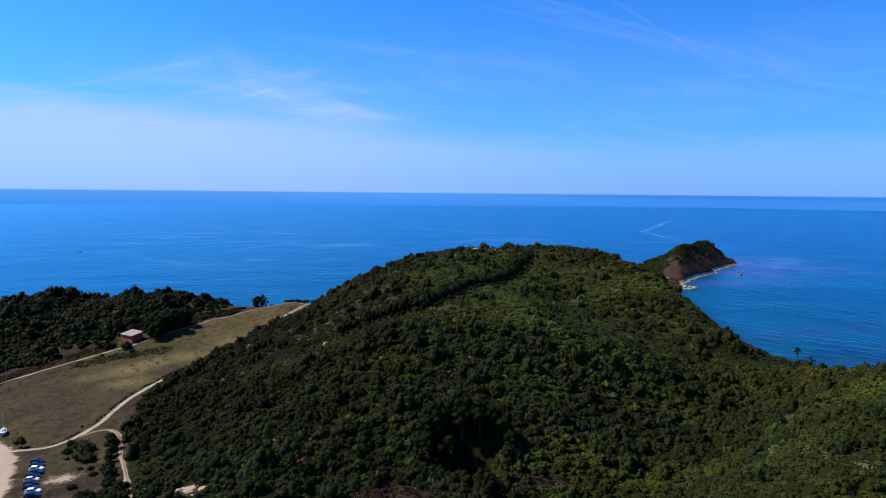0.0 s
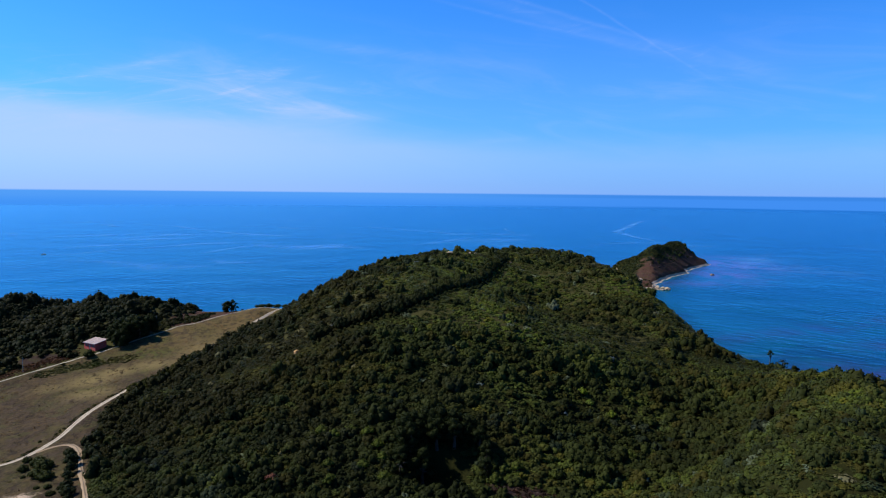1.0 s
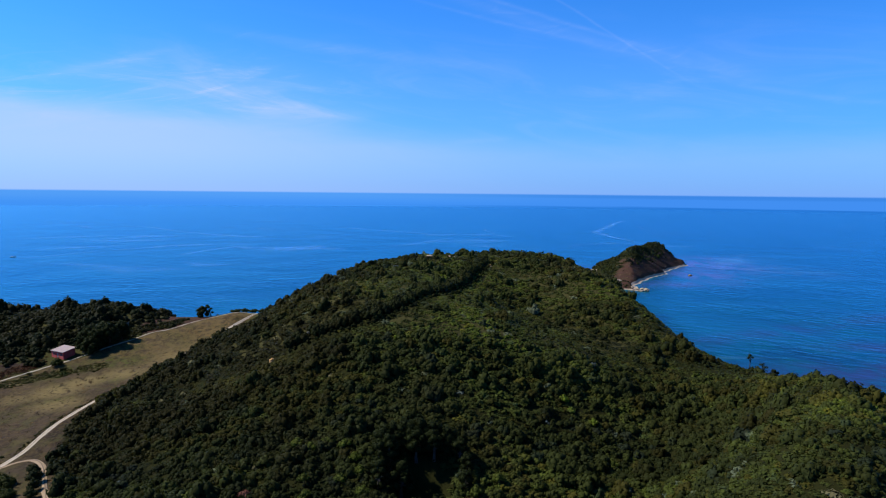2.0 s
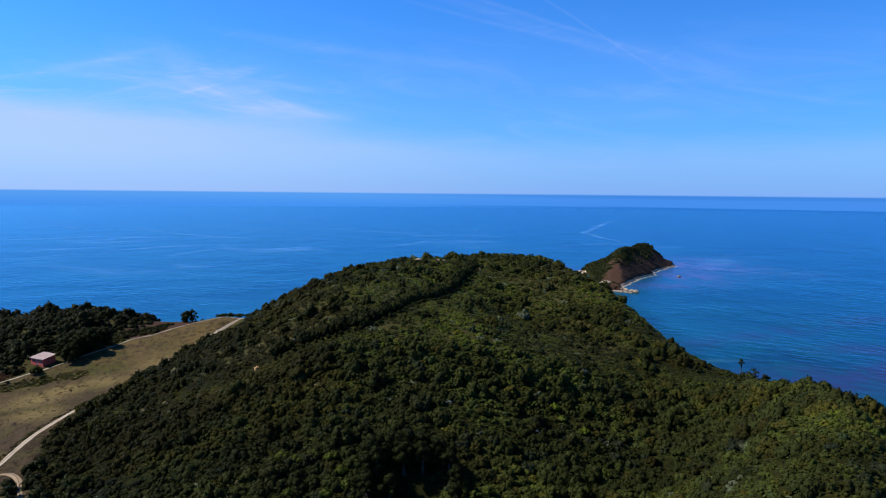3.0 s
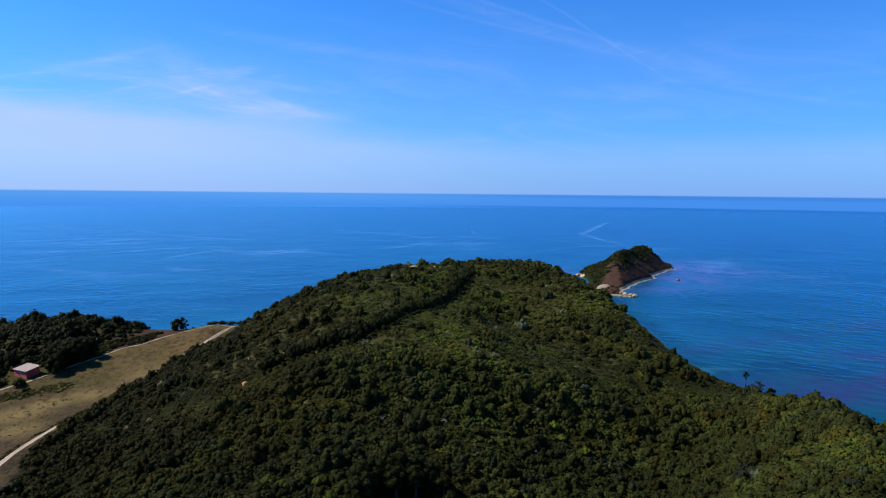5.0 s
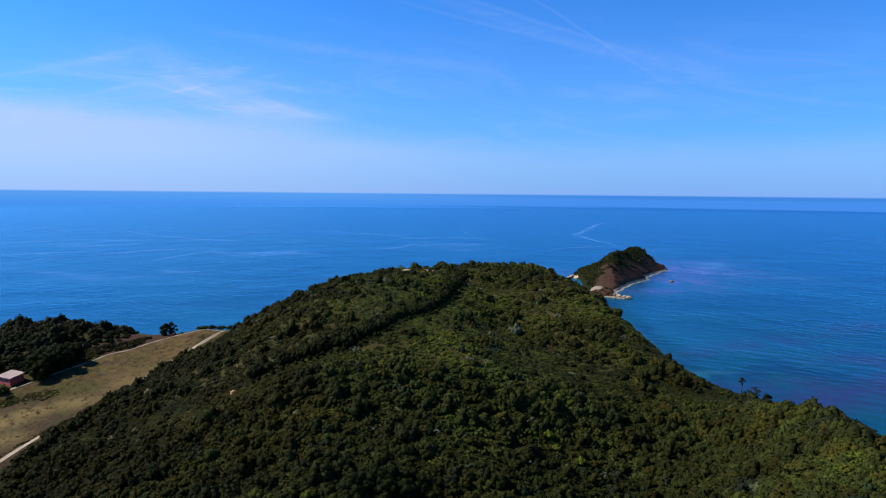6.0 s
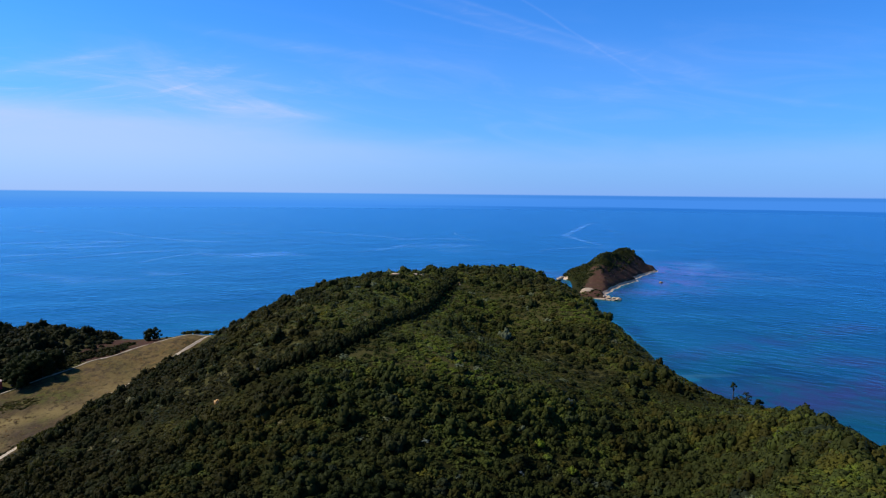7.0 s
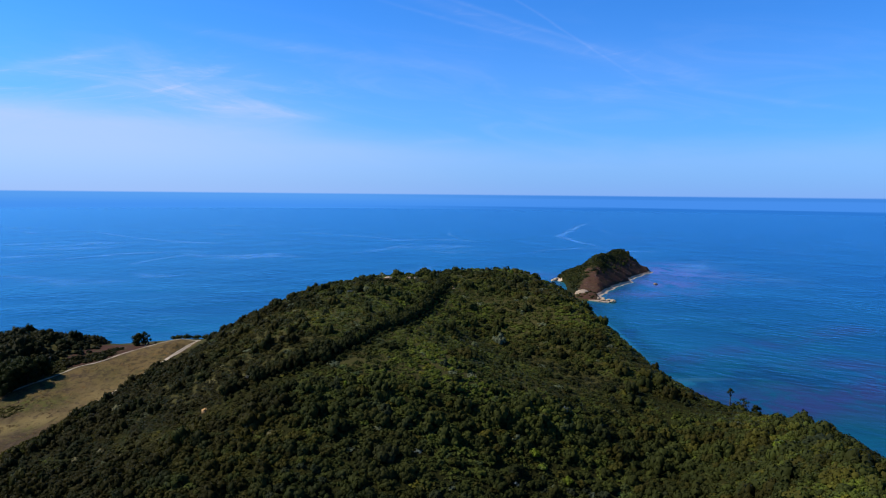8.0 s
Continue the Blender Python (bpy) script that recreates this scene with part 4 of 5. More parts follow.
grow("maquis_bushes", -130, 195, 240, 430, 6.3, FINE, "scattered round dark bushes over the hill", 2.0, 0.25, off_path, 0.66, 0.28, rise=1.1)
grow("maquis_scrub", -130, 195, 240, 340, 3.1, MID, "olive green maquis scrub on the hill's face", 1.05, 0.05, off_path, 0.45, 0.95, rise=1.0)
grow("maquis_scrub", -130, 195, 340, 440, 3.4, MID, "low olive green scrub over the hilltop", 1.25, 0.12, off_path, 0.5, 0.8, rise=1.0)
grow("maquis_scrub", -130, 205, 84, 148, 6.5, MID, "scrub on the foot of the slope", 2.6, 0.1, lambda x, y: upland(x, y) & ~((x > 40) & (x < 160)))
x, y, r = [], [], []
for (ax, ay), (bx, by) in zip(HILL_PATH[:-1], HILL_PATH[1:]):
    m = max(1, int(math.hypot(bx - ax, by - ay) / 2.3))
    for k in range(m):
        q, size = k / m, rng.uniform(1.5, 2.3)
        if ax < -46 and q < 0.75:
            continue
        dx, dy = (by - ay) / math.hypot(bx - ax, by - ay), -(bx - ax) / math.hypot(bx - ax, by - ay)
        for side in (-1, -1, 1):
            gap = (0.35 if side < 0 else 0.9) + size * (rng.uniform(0.8, 1.0) if side < 0 else 0.5) + (rng.uniform(1.0, 3.0) if side < 0 and rng.random() < 0.5 else 0)
            x.append(ax + (bx - ax) * q + side * dx * gap + rng.uniform(-0.6, 0.6))
            y.append(ay + (by - ay) * q + side * dy * gap + rng.uniform(-0.6, 0.6))
            r.append(size * ((1.3 if ax < 4 else 1.15) if side < 0 else 0.5))
x, y, r = np.array(x), np.array(y), np.array(r)
# leaf tint near black, lowest in the west, painting the path's shadow line
scatter("path_bushes", x, y, r, rng.uniform(1.15, 1.6, len(x)), np.clip(rng.normal(0.14, 0.06, len(x)) - 0.13 * (x < 4), 0.0, 0.35), TREES, "bushes crowding the narrow hill path, leaves darkened to paint its shade", hue=np.where(x < -6, rng.uniform(-1.0, -0.3, len(x)), rng.normal(0.0, 0.4, len(x))), sink=-0.12)
grow("maquis_scrub", -110, 260, 440, 700, 6.0, COARSE, "low scrub on the hill's far side", 2.9, 0.05, upland)
grow("oak_wood", -310, -110, 255, 455, 4.6, LARGE, "dark evergreen oak wood on the low hill", 3.5, 0.2, wooded, 0.0, 0.8, DARK_LEAF)
def inland(x, y):
    return np.hypot(x, y - 20) > 62


grow("maquis_trees", -62, 62, -42, 84, 5.6, MID, "dark green maquis below the flight path", 2.5, 0.0, lambda x, y: ~inland(x, y), 0.1, 0.9)
grow("undergrowth", -62, 62, -42, 84, 4.4, CARPET, "low matted undergrowth below the flight path", 2.3, 0.0, lambda x, y: ~inland(x, y))
grow("maquis_scrub", -330, 220, -150, 84, 8.0, MID, "scrub on the land behind", 3.4, 0.0, lambda x, y: inland(x, y) & ~((x > 40) & (x < 160) & (y > 62)))
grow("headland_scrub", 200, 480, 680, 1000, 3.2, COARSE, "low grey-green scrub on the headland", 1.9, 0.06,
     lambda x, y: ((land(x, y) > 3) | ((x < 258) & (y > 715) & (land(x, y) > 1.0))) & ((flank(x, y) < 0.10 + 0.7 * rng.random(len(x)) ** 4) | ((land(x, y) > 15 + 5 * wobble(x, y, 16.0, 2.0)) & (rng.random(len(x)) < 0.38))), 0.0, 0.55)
x, y = spread(225, 440, 690, 945, 2.7)
k = flank(x, y)
ok = (land(x, y) > 1.8) & (k > 0.2) & (rng.random(len(x)) < 0.42 + 0.5 * (wobble(x, y, 13.0, 2.0) > 0.15))
x, y = x[ok], y[ok]
scatter("headland_tufts", x, y, rng.uniform(0.6, 1.7, len(x)), rng.uniform(0.5, 0.9, len(x)), np.where(rng.random(len(x)) < 0.4, rng.uniform(0.0, 0.35, len(x)), rng.uniform(0.6, 0.95, len(x))), CARPET, "low brown and olive tufts on the bare headland", "scrub", HEATH)
BRUSH = foliage("dead brown brush", [(0.0, (0.016, 0.010, 0.009)), (0.5, (0.036, 0.022, 0.018)), (1.0, (0.075, 0.044, 0.033))], (0.040, 0.026, 0.022))


def twigs(count, rng):
    """A tangle of thin dead branches of unit radius."""
    verts, faces = [], []
    for k in range(count):
        a, up = rng.uniform(0, math.tau), rng.uniform(-0.15, 0.7)
        way = np.array([math.cos(a), math.sin(a), up])
        mid = np.array([rng.uniform(-0.6, 0.6), rng.uniform(-0.6, 0.6), rng.uniform(0.05, 0.45)])
        wide = np.cross(way, rng.normal(0, 1, 3))
        wide *= 0.11 / np.linalg.norm(wide)
        verts += [mid - way * 0.5 + wide, mid - way * 0.5 - wide, mid + way * rng.uniform(0.4, 0.8)]
        faces.append((3 * k, 3 * k + 1, 3 * k + 2))
    return np.array(verts), np.array(faces), np.tile(np.array([0.0, 0.0, 1.0]), (len(verts), 1)) + rng.normal(0, 0.35, (len(verts), 3))


TWIGS = [twigs(26, rng) for _ in range(6)]
x, y = spread(-30, 44, 144, 172, 1.0)
ok = np.zeros(len(x), bool)
for bx, by, ru, rv in BARE[:2]:
    ok |= ((x - bx) / ru) ** 2 + ((y - by) / rv) ** 2 < 0.8
ok &= rng.random(len(x)) < 0.6
bx, by = spread(-232, -170, 255, 340, 1.15)
side = np.interp(bx, [-230, -204, -186, -155], [250, 284, 301, 331])
more = (by > side - 2) & (by < side + 20) & (to_line(bx, by, FAR_TRACK) > 2.2) & (np.hypot(bx - HUT_AT[0], by - HUT_AT[1]) > 8) & (rng.random(len(bx)) < 0.9)
x, y, ok = np.concatenate([x, bx]), np.concatenate([y, by]), np.concatenate([ok, more])
x, y = x[ok], y[ok]
scatter("felled_brush", x, y, rng.uniform(0.6, 1.4, len(x)), rng.uniform(0.6, 1.1, len(x)), rng.random(len(x)), TWIGS, "heaps of felled brown brush on cleared soil", "brush", BRUSH)


# scrub between the wood and the dirt road
x, y = spread(-150, -125, 352, 396, 1.9)
edge = np.interp(y, [p[1] for p in FAR_TRACK], [p[0] for p in FAR_TRACK])
ok = (x < edge - 3.2 - 1.2 * wobble(x, y, 6.0, 2.0)) & (x > edge - 15) & (rng.random(len(x)) < 0.9)
x, y = x[ok], y[ok]
scatter("wood_edge_scrub", x, y, rng.uniform(1.1, 2.1, len(x)), rng.uniform(0.7, 1.1, len(x)), rng.uniform(0.0, 0.5, len(x)), COARSE, "dark low scrub at the edge of the oak wood", mat=DARK_LEAF)

# ---- slicks on the water ----


def slick_material():
    m, n, bsdf = material("pale slick", 0.5)
    at = n.add("ShaderNodeNewGeometry").outputs["Position"]
    n.put(bsdf.inputs["Base Color"], (0.130, 0.380, 0.860))
    bsdf.inputs["Specular IOR Level"].default_value = 0.0
    clear = n.add("ShaderNodeBsdfTransparent")
    both = n.add("ShaderNodeMixShader")
    broken = n.math("MULTIPLY", n.steps(n.noise(at, 0.010, 3, 0.5, 0.5), 0.25, 0.62), n.steps(n.noise(at, 0.045, 4, 0.6, 0.8), 0.30, 0.62))
    n.put(both.inputs[0], n.math("MULTIPLY", n.math("MULTIPLY", broken, attribute(n, "thick")), 0.72, True))
    n.tree.links.new(clear.outputs[0], both.inputs[1])
    n.tree.links.new(bsdf.outputs[0], both.inputs[2])
    for node in n.tree.nodes:
        if node.type == "OUTPUT_MATERIAL":
            n.tree.links.new(both.outputs[0], node.inputs[0])
    return m


SLICK = slick_material()


def slick(line, width, seed, broad=1.0, strong=1.0):
    """A drifting line of foam, thinning out towards its edges and ends."""
    width = width * broad
    pts = [np.array(line[0], float)]
    for a, b in zip(line[:-1], line[1:]):
        a, b = np.array(a, float), np.array(b, float)
        m = max(2, int(np.hypot(*(b - a)) / 10))
        pts += [a + (b - a) * k / m for k in range(1, m + 1)]
    pts = np.array(pts)
    for _ in range(14):
        pts[1:-1] = (pts[:-2] + 2 * pts[1:-1] + pts[2:]) / 4
    s = np.arange(len(pts), dtype=float)
    pts = pts + np.stack([wobble(s, s * 0, 9.0, seed), wobble(s, s * 0 + 3, 8.0, seed)], 1) * (4 + width * 0.2)
    way = np.gradient(pts, axis=0)
    way /= np.linalg.norm(way, axis=1)[:, None] + 1e-9
    side = np.stack([way[:, 1], -way[:, 0]], 1)
    ends = np.sin(np.pi * (s + 0.5) / len(s)) ** 0.6
    verts, thick = [], []
    for c in (-1.0, -0.45, 0.0, 0.45, 1.0):
        w = width / 2 * (1 + 0.6 * wobble(s, s * 0 + c, 7.0, seed + 1)) * ends * c
        # stretched along y so the lines keep their width as the camera sees them
        p = pts + side * w[:, None] * np.array([0.6, 3.2])
        verts.append(np.column_stack([p, np.full(len(p), 0.25 + 0.01 * seed)]))
        thick.append(ends * (1 - abs(c)) * strong)
    i = np.arange(len(pts) * 5).reshape(-1, 5)
    faces = np.stack([i[:-1, :-1], i[:-1, 1:], i[1:, 1:], i[1:, :-1]], -1).reshape(-1, 4)
    me = make_mesh("foam_line", np.stack(verts, 1).reshape(-1, 3), faces, [SLICK], True, (("thick", np.stack(thick, 1).ravel()),))
    tagged(new("foam_line", me), "pale broken line of foam drifting on the sea", "foam", kind="stuff")


slick([(960, 2560), (826, 2329), (673, 1993), (565, 1768), (533, 1674), (530, 1590), (530, 1496), (520, 1400), (505, 1340)], 30, 1.0, strong=0.9)
slick([(600, 1820), (554, 1717), (520, 1568), (518, 1459), (524, 1395), (540, 1330)], 26, 9.0, strong=1.0)
slick([(805, 2094), (736, 1847), (726, 1720), (735, 1600)], 18, 13.0, strong=0.6)
slick([(500, 1262), (528, 1255), (564, 1241), (600, 1240)], 14, 14.0, strong=0.6)
slick([(330, 1215), (380, 1285), (422, 1297), (480, 1315), (560, 1330)], 16, 2.0, strong=0.42)
slick([(-900, 1960), (-725, 1859), (-576, 1690), (-432, 1531), (-315, 1464), (-150, 1450)], 20, 3.0, strong=0.7)
slick([(-560, 960), (-511, 1090), (-461, 1139), (-433, 1217), (-374, 1255), (-300, 1240)], 17, 4.0, strong=0.7)
slick([(-350, 1040), (-326, 1141), (-290, 1215)], 30, 5.0, strong=0.7)
slick([(-200, 1890), (-63, 1774), (28, 1659), (120, 1520)], 18, 6.0, strong=0.7)
slick([(-1750, 3100), (-1632, 3453), (-1565, 4100), (-1409, 4500)], 34, 7.0, strong=0.7)
slick([(630, 1100), (550, 1001), (477, 895), (440, 815)], 26, 8.0, strong=0.35)
slick([(266, 1900), (246, 1750), (242, 1569)], 14, 10.0, strong=0.7)
slick([(-620, 1120), (-560, 1190), (-480, 1230)], 22, 11.0, strong=0.7)
slick([(-260, 1120), (-190, 1200), (-120, 1230)], 14, 12.0, strong=0.7)

drift = random.Random(12)
for k in range(26):
    x0, y0, way = drift.uniform(-1150, 150), drift.uniform(850, 2300), drift.uniform(-0.5, 0.9)
    far = drift.uniform(90, 260)
    slick([(x0 + far * q, y0 + far * q * math.tan(way) + 45 * math.sin(q * 4 + k)) for q in (0, 0.3, 0.6, 1.0)], drift.uniform(14, 36), 20.0 + k, strong=0.42)

# ---- trees and bushes that stand out ----


def crown(bm_name, spots, kinds, tint, mat, parent, label=""):
    """Clumps of leaves at the spots (x, y, z, radius), as one mesh."""
    vs, fs, ns, off = [], [], [], 0
    for k, (x, y, z, r) in enumerate(spots):
        kv, kf, kn = kinds[k % len(kinds)]
        a = k * 1.7
        rot = np.array([[math.cos(a), -math.sin(a), 0], [math.sin(a), math.cos(a), 0], [0, 0, 1]])
        vs.append(kv @ rot.T * r + np.array([x, y, z]))
        ns.append(kn @ rot.T)
        fs.append(kf + off)
        off += len(kv)
    v = np.concatenate(vs)
    t = np.clip(tint + (0.12 if tint < 0.75 else 0.012) * wobble(v[:, 0], v[:, 1], 1.5, 2.0), 0, 1)
    ob = new(bm_name, make_mesh(bm_name, v, np.concatenate(fs), [mat], True, (("tint", t),), np.concatenate(ns)))
    ob.parent = parent
    return tagged(ob, label) if label else ob


DENSE = [clump(110, 0.16, rng, -0.6) for _ in range(4)]
SPARSE = [clump(34, 0.17, rng, -0.5, 0.5, 0.3) for _ in range(4)]


def tree(name, x, y, tall, wide, seed, label, tint=0.3, mat=None, bare=0.3, lean=(0.0, 0.0), spots=9, category="tree", kinds=None):
    """A tree: tapered trunk, limbs, and a crown of uneven clumps."""
    r = random.Random(seed)
    z = ground(x, y)
    ob = thing(name, x, y, z - 0.1, r.uniform(0, 360), label, category)
    th = tall * 0.04 * min(1.0, wide / 2.6) + 0.04
    top = (lean[0] * tall, lean[1] * tall, tall * 0.75)
    bends = [(top[0] * k / 4 + r.uniform(-0.06, 0.06) * tall * (k > 0) * 0.5, top[1] * k / 4 + r.uniform(-0.06, 0.06) * tall * (k > 0) * 0.5, top[2] * k / 4) for k in range(5)]
    part("trunk", tube(bmesh.new(), bends, [th * 1.3, th, th * 0.8, th * 0.55, th * 0.3]), BARK, ob, "grey-brown bark")
    heads = []
    for k in range(spots):
        a, up = k * 2.4 + r.uniform(-0.4, 0.4), bare + (1 - bare) * (k + 0.7) / spots
        out = wide * (0.62 if k < spots - 2 else 0.25) * math.sqrt(max(0.05, 1 - ((up - bare) / (1 - bare) - 0.35) ** 2 * 1.6)) * r.uniform(0.75, 1.1)
        heads.append((lean[0] * tall * up * 1.2 + out * math.cos(a), lean[1] * tall * up * 1.2 + out * math.sin(a), tall * up * 0.9, wide * r.uniform(0.36, 0.52)))
    for h in heads[: min(6, spots)]:
        start = bends[2] if h[2] < tall * 0.6 else bends[3]
        mid = tuple((p + q) / 2 + (0.1 * tall if j == 2 else 0) * 0.3 for j, (p, q) in enumerate(zip(start, h[:3])))
        part("limb", tube(bmesh.new(), [start, mid, h[:3]], [th * 0.5, th * 0.35, th * 0.15], 5), BARK, ob)
    crown("crown", heads, kinds or DENSE, tint, mat or DARK_LEAF, ob, "dark evergreen leaves")
    return ob


def bush(x, y, tall, wide, seed, label, tint=0.3, mat=None, category="bush"):
    """A bush: short stems and a low uneven crown."""
    r = random.Random(seed)
    z = ground(x, y)
    ob = thing("bush", x, y, z - 0.1, r.uniform(0, 360), label, category)
    for k in range(3):
        a = k * 2.1 + r.uniform(-0.3, 0.3)
        part("stem", tube(bmesh.new(), [(0.1 * math.cos(a), 0.1 * math.sin(a), 0), (0.3 * wide * math.cos(a), 0.3 * wide * math.sin(a), tall * 0.5)], [0.07, 0.03], 5), BARK, ob)
    heads = [(0, 0, tall * 0.5, wide * 0.62)]
    for k in range(6):
        a = k * 1.05 + r.uniform(-0.3, 0.3)
        heads.append((wide * 0.5 * math.cos(a), wide * 0.5 * math.sin(a), tall * r.uniform(0.25, 0.5), wide * r.uniform(0.35, 0.5)))
    crown("crown", heads, DENSE, tint, mat or SCRUB, ob)
    return ob


# shade trees beside the hut
for k, (x, y, tall, wide) in enumerate([(-157.2, 335.5, 10.4, 4.2), (-151.5, 337.5, 11.2, 5.0), (-146.5, 341.5, 11.6, 5.4), (-144.5, 350.5, 9.8, 4.8), (-158.0, 342.5, 10.0, 5.2), (-152, 347, 10.4, 5.8), (-151.8, 331.8, 9.2, 4.8)]):
    tree("oak_tree", x, y, tall, wide, 20 + k, "spreading dark evergreen oak beside the red hut", 0.25, bare=0.22, spots=18)
bush(-162.8, 321.5, 4.8, 3.4, 31, "round dark bush beside the dirt road at the hut", 0.2)
bush(-158.0, 316.5, 1.6, 1.5, 32, "low dark bush in the grass near the hut", 0.2)
bush(-171.0, 312.5, 1.7, 1.3, 33, "small dark bush at the edge of the dirt road", 0.25)
bush(-155.0, 312.0, 1.3, 2.2, 34, "low spreading shrub in the dry field", 0.4)
# the wind-bent tree at the seaward end of the field
tree("oak_tree", -119.5, 407.0, 6.4, 4.4, 41, "lone dark tree bent by the wind above the sea", 0.2, bare=0.04, lean=(0.12, -0.06), spots=15)
tree("oak_tree", -114.8, 408.0, 8.0, 2.8, 42, "small dark tree bent by the wind above the sea", 0.25, bare=0.2, lean=(0.2, -0.1), spots=8)
for k in range(17):
    bush(-104 + 1.65 * k + 0.8 * math.sin(k * 2.0), 417.5 + 1.2 * math.sin(k * 1.3), 3.0 + 0.9 * math.sin(k * 3.1) + 0.06 * k, 2.1 + 0.5 * math.sin(k * 1.7), 50 + k, "dark green bush in a row above the sea", 0.25)
bush(-110.8, 407.5, 1.5, 1.0, 66, "small dark bush beside the end of the dirt road", 0.2)
bush(-99.0, 366.5, 2.4, 1.6, 67, "small round dark bush at the edge of the track", 0.2)
# slender pines over the eastern cliff
tree("pine_tree", 153.4, 267.5, 9.6, 1.6, 61, "slender pine with a small crown on a bare trunk", 0.6, bare=0.84, spots=6)
tree("pine_tree", 157.0, 264.5, 7.2, 3.0, 62, "thin pine with a flat sparse crown above the cliff", 0.45, bare=0.55, spots=9, kinds=SPARSE)
tree("pine_tree", 160.5, 261.0, 5.8, 2.5, 63, "small pine among the bushes above the cliff", 0.3, bare=0.35, spots=7)
# round the parking place and the footpath
bush(-141.5, 206.5, 5.2, 2.7, 71, "round dark bush beside the sandy road", 0.2)
for k, (x, y, tall, wide) in enumerate([(-109.5, 206.5, 5.0, 2.7), (-106.5, 201.5, 5.6, 2.9), (-104, 196.0, 4.6, 2.4), (-101.5, 190.5, 3.8, 2.4), (-98.5, 183.5, 3.4, 2.6), (-95, 178, 3.6, 2.8), (-92, 171.5, 3.4, 2.6)]):
    bush(x - 1.5, y, tall, wide, 80 + k, "tall dark bush along the narrow footpath", 0.15, DARK_LEAF)
for k, (x, y, tall, wide) in enumerate([(-119, 203.5, 2.0, 2.3), (-116, 200.5, 2.2, 2.6), (-122, 200, 1.5, 1.6), (-115, 195, 1.7, 2.0), (-111, 193, 1.8, 2.2), (-124.5, 206.5, 1.4, 1.3), (-119, 195, 1.0, 1.1),
                                        (-106.5, 186, 1.4, 1.6), (-103, 181, 1.5, 1.8), (-110, 186.5, 1.0, 1.2), (-104, 172, 1.6, 2.0), (-98, 165, 1.8, 2.2), (-130.5, 223.5, 1.0, 0.9)]):
    bush(x, y, tall * (1.35 if k < 6 else 0.9), wide * (1.45 if k < 6 else 0.9), 95 + k, "low grey-green bush in the dry grass by the parking place", 0.2)
# single bushes that show on the hill
for k, (x, y, tall, wide, tint, words) in enumerate([
        (-37.6, 167.8, 3.6, 2.4, 1.0, "dead rust-red shrub among green scrub"), (58, 217, 3.4, 2.4, 0.86, "bright green young tree in the scrub"),
        (59.5, 213, 2.2, 2.0, 0.88, "bright yellow-green shrub in the scrub"), (66, 209, 2.4, 2.2, 0.82, "ochre-green shrub on the slope"),
        (-22.5, 166, 4.6, 2.0, 0.62, "tall light green tree above the cleared ground"), (-8, 168, 2.4, 2.4, 0.62, "light green bush beside the dark hollow"),
        (29, 176, 4.4, 2.6, 0.6, "green tree beside the cleared ground"), (90, 157, 2.2, 2.4, 0.905, "grey leafless shrub on the east slope"),
        (127, 200, 1.8, 2.6, 0.86, "bright yellow-green shrub on the east slope"), (17, 262, 2.2, 2.6, 0.1, "round dark bush beside the hill path"),
        (-2, 264, 2.4, 2.8, 0.1, "round dark bush beside the hill path"), (-14, 261, 2.2, 2.6, 0.1, "round dark bush beside the hill path"),
        (-24, 259, 2.2, 2.4, 0.12, "round dark bush beside the hill path"), (-33, 258, 2.0, 2.2, 0.92, "grey-brown shrub beside the hill path"),
        (-20, 300, 2.6, 3.2, 0.08, "broad dark bush high on the slope"), (24, 312, 2.6, 2.8, 0.08, "round dark bush beside the hill path"),
        (30, 336, 2.4, 2.6, 0.1, "round dark bush beside the hill path"), (38, 356, 2.4, 2.6, 0.1, "round dark bush near the hilltop"),
        (66, 330, 2.4, 3.0, 0.08, "broad dark bush near the hilltop"), (76, 345, 2.2, 2.6, 0.1, "broad dark bush near the hilltop"),
        (14, 300, 2.2, 2.4, 0.12, "round dark bush on the upper slope"), (54, 300, 1.8, 2.2, 0.905, "grey dry shrub on the upper slope"),
        (-30, 372, 3.2, 2.6, 0.1, "round dark bush on the skyline"), (18, 408, 3.0, 2.0, 0.1, "round dark bush on the skyline"),
        (34, 413, 2.8, 2.0, 0.1, "round dark bush on the skyline"), (-62, 345, 2.6, 2.2, 0.1, "round dark bush on the ridge line"),
        (-70, 335, 2.4, 2.0, 0.1, "round dark bush on the ridge line")]):
    bush(x, y, tall, wide, 120 + k, words, tint)
# oaks added round the hollow to shade it black; crowns on the rim overhang it
for k, (x, y, tall, wide, bare) in enumerate([(2.2, 175.5, 11.5, 3.9, 0.24), (-1.0, 180.0, 10.5, 3.6, 0.15), (6.5, 182.5, 9.8, 3.6, 0.42), (11.5, 183.0, 9.2, 3.4, 0.42), (-3.8, 173.0, 8.5, 3.0, 0.06), (-4.0, 178.0, 9.5, 3.2, 0.06), (-3.2, 183.0, 9.0, 3.4, 0.10), (-0.5, 186.0, 8.4, 3.8, 0.34), (3.5, 187.0, 8.6, 4.2, 0.36), (7.5, 187.5, 8.8, 4.4, 0.36),
                                              (11.5, 187.0, 8.6, 4.2, 0.36), (15.5, 186.0, 8.2, 3.8, 0.34), (19.0, 183.0, 7.4, 3.2, 0.10), (20.5, 178.0, 6.4, 2.8, 0.06), (19.5, 173.0, 5.2, 2.6, 0.06)]):
    tree("oak_tree", x, y, tall, wide, 160 + k, "dark evergreen oak on the rim of the shaded hollow", 0.22, bare=bare, spots=14)
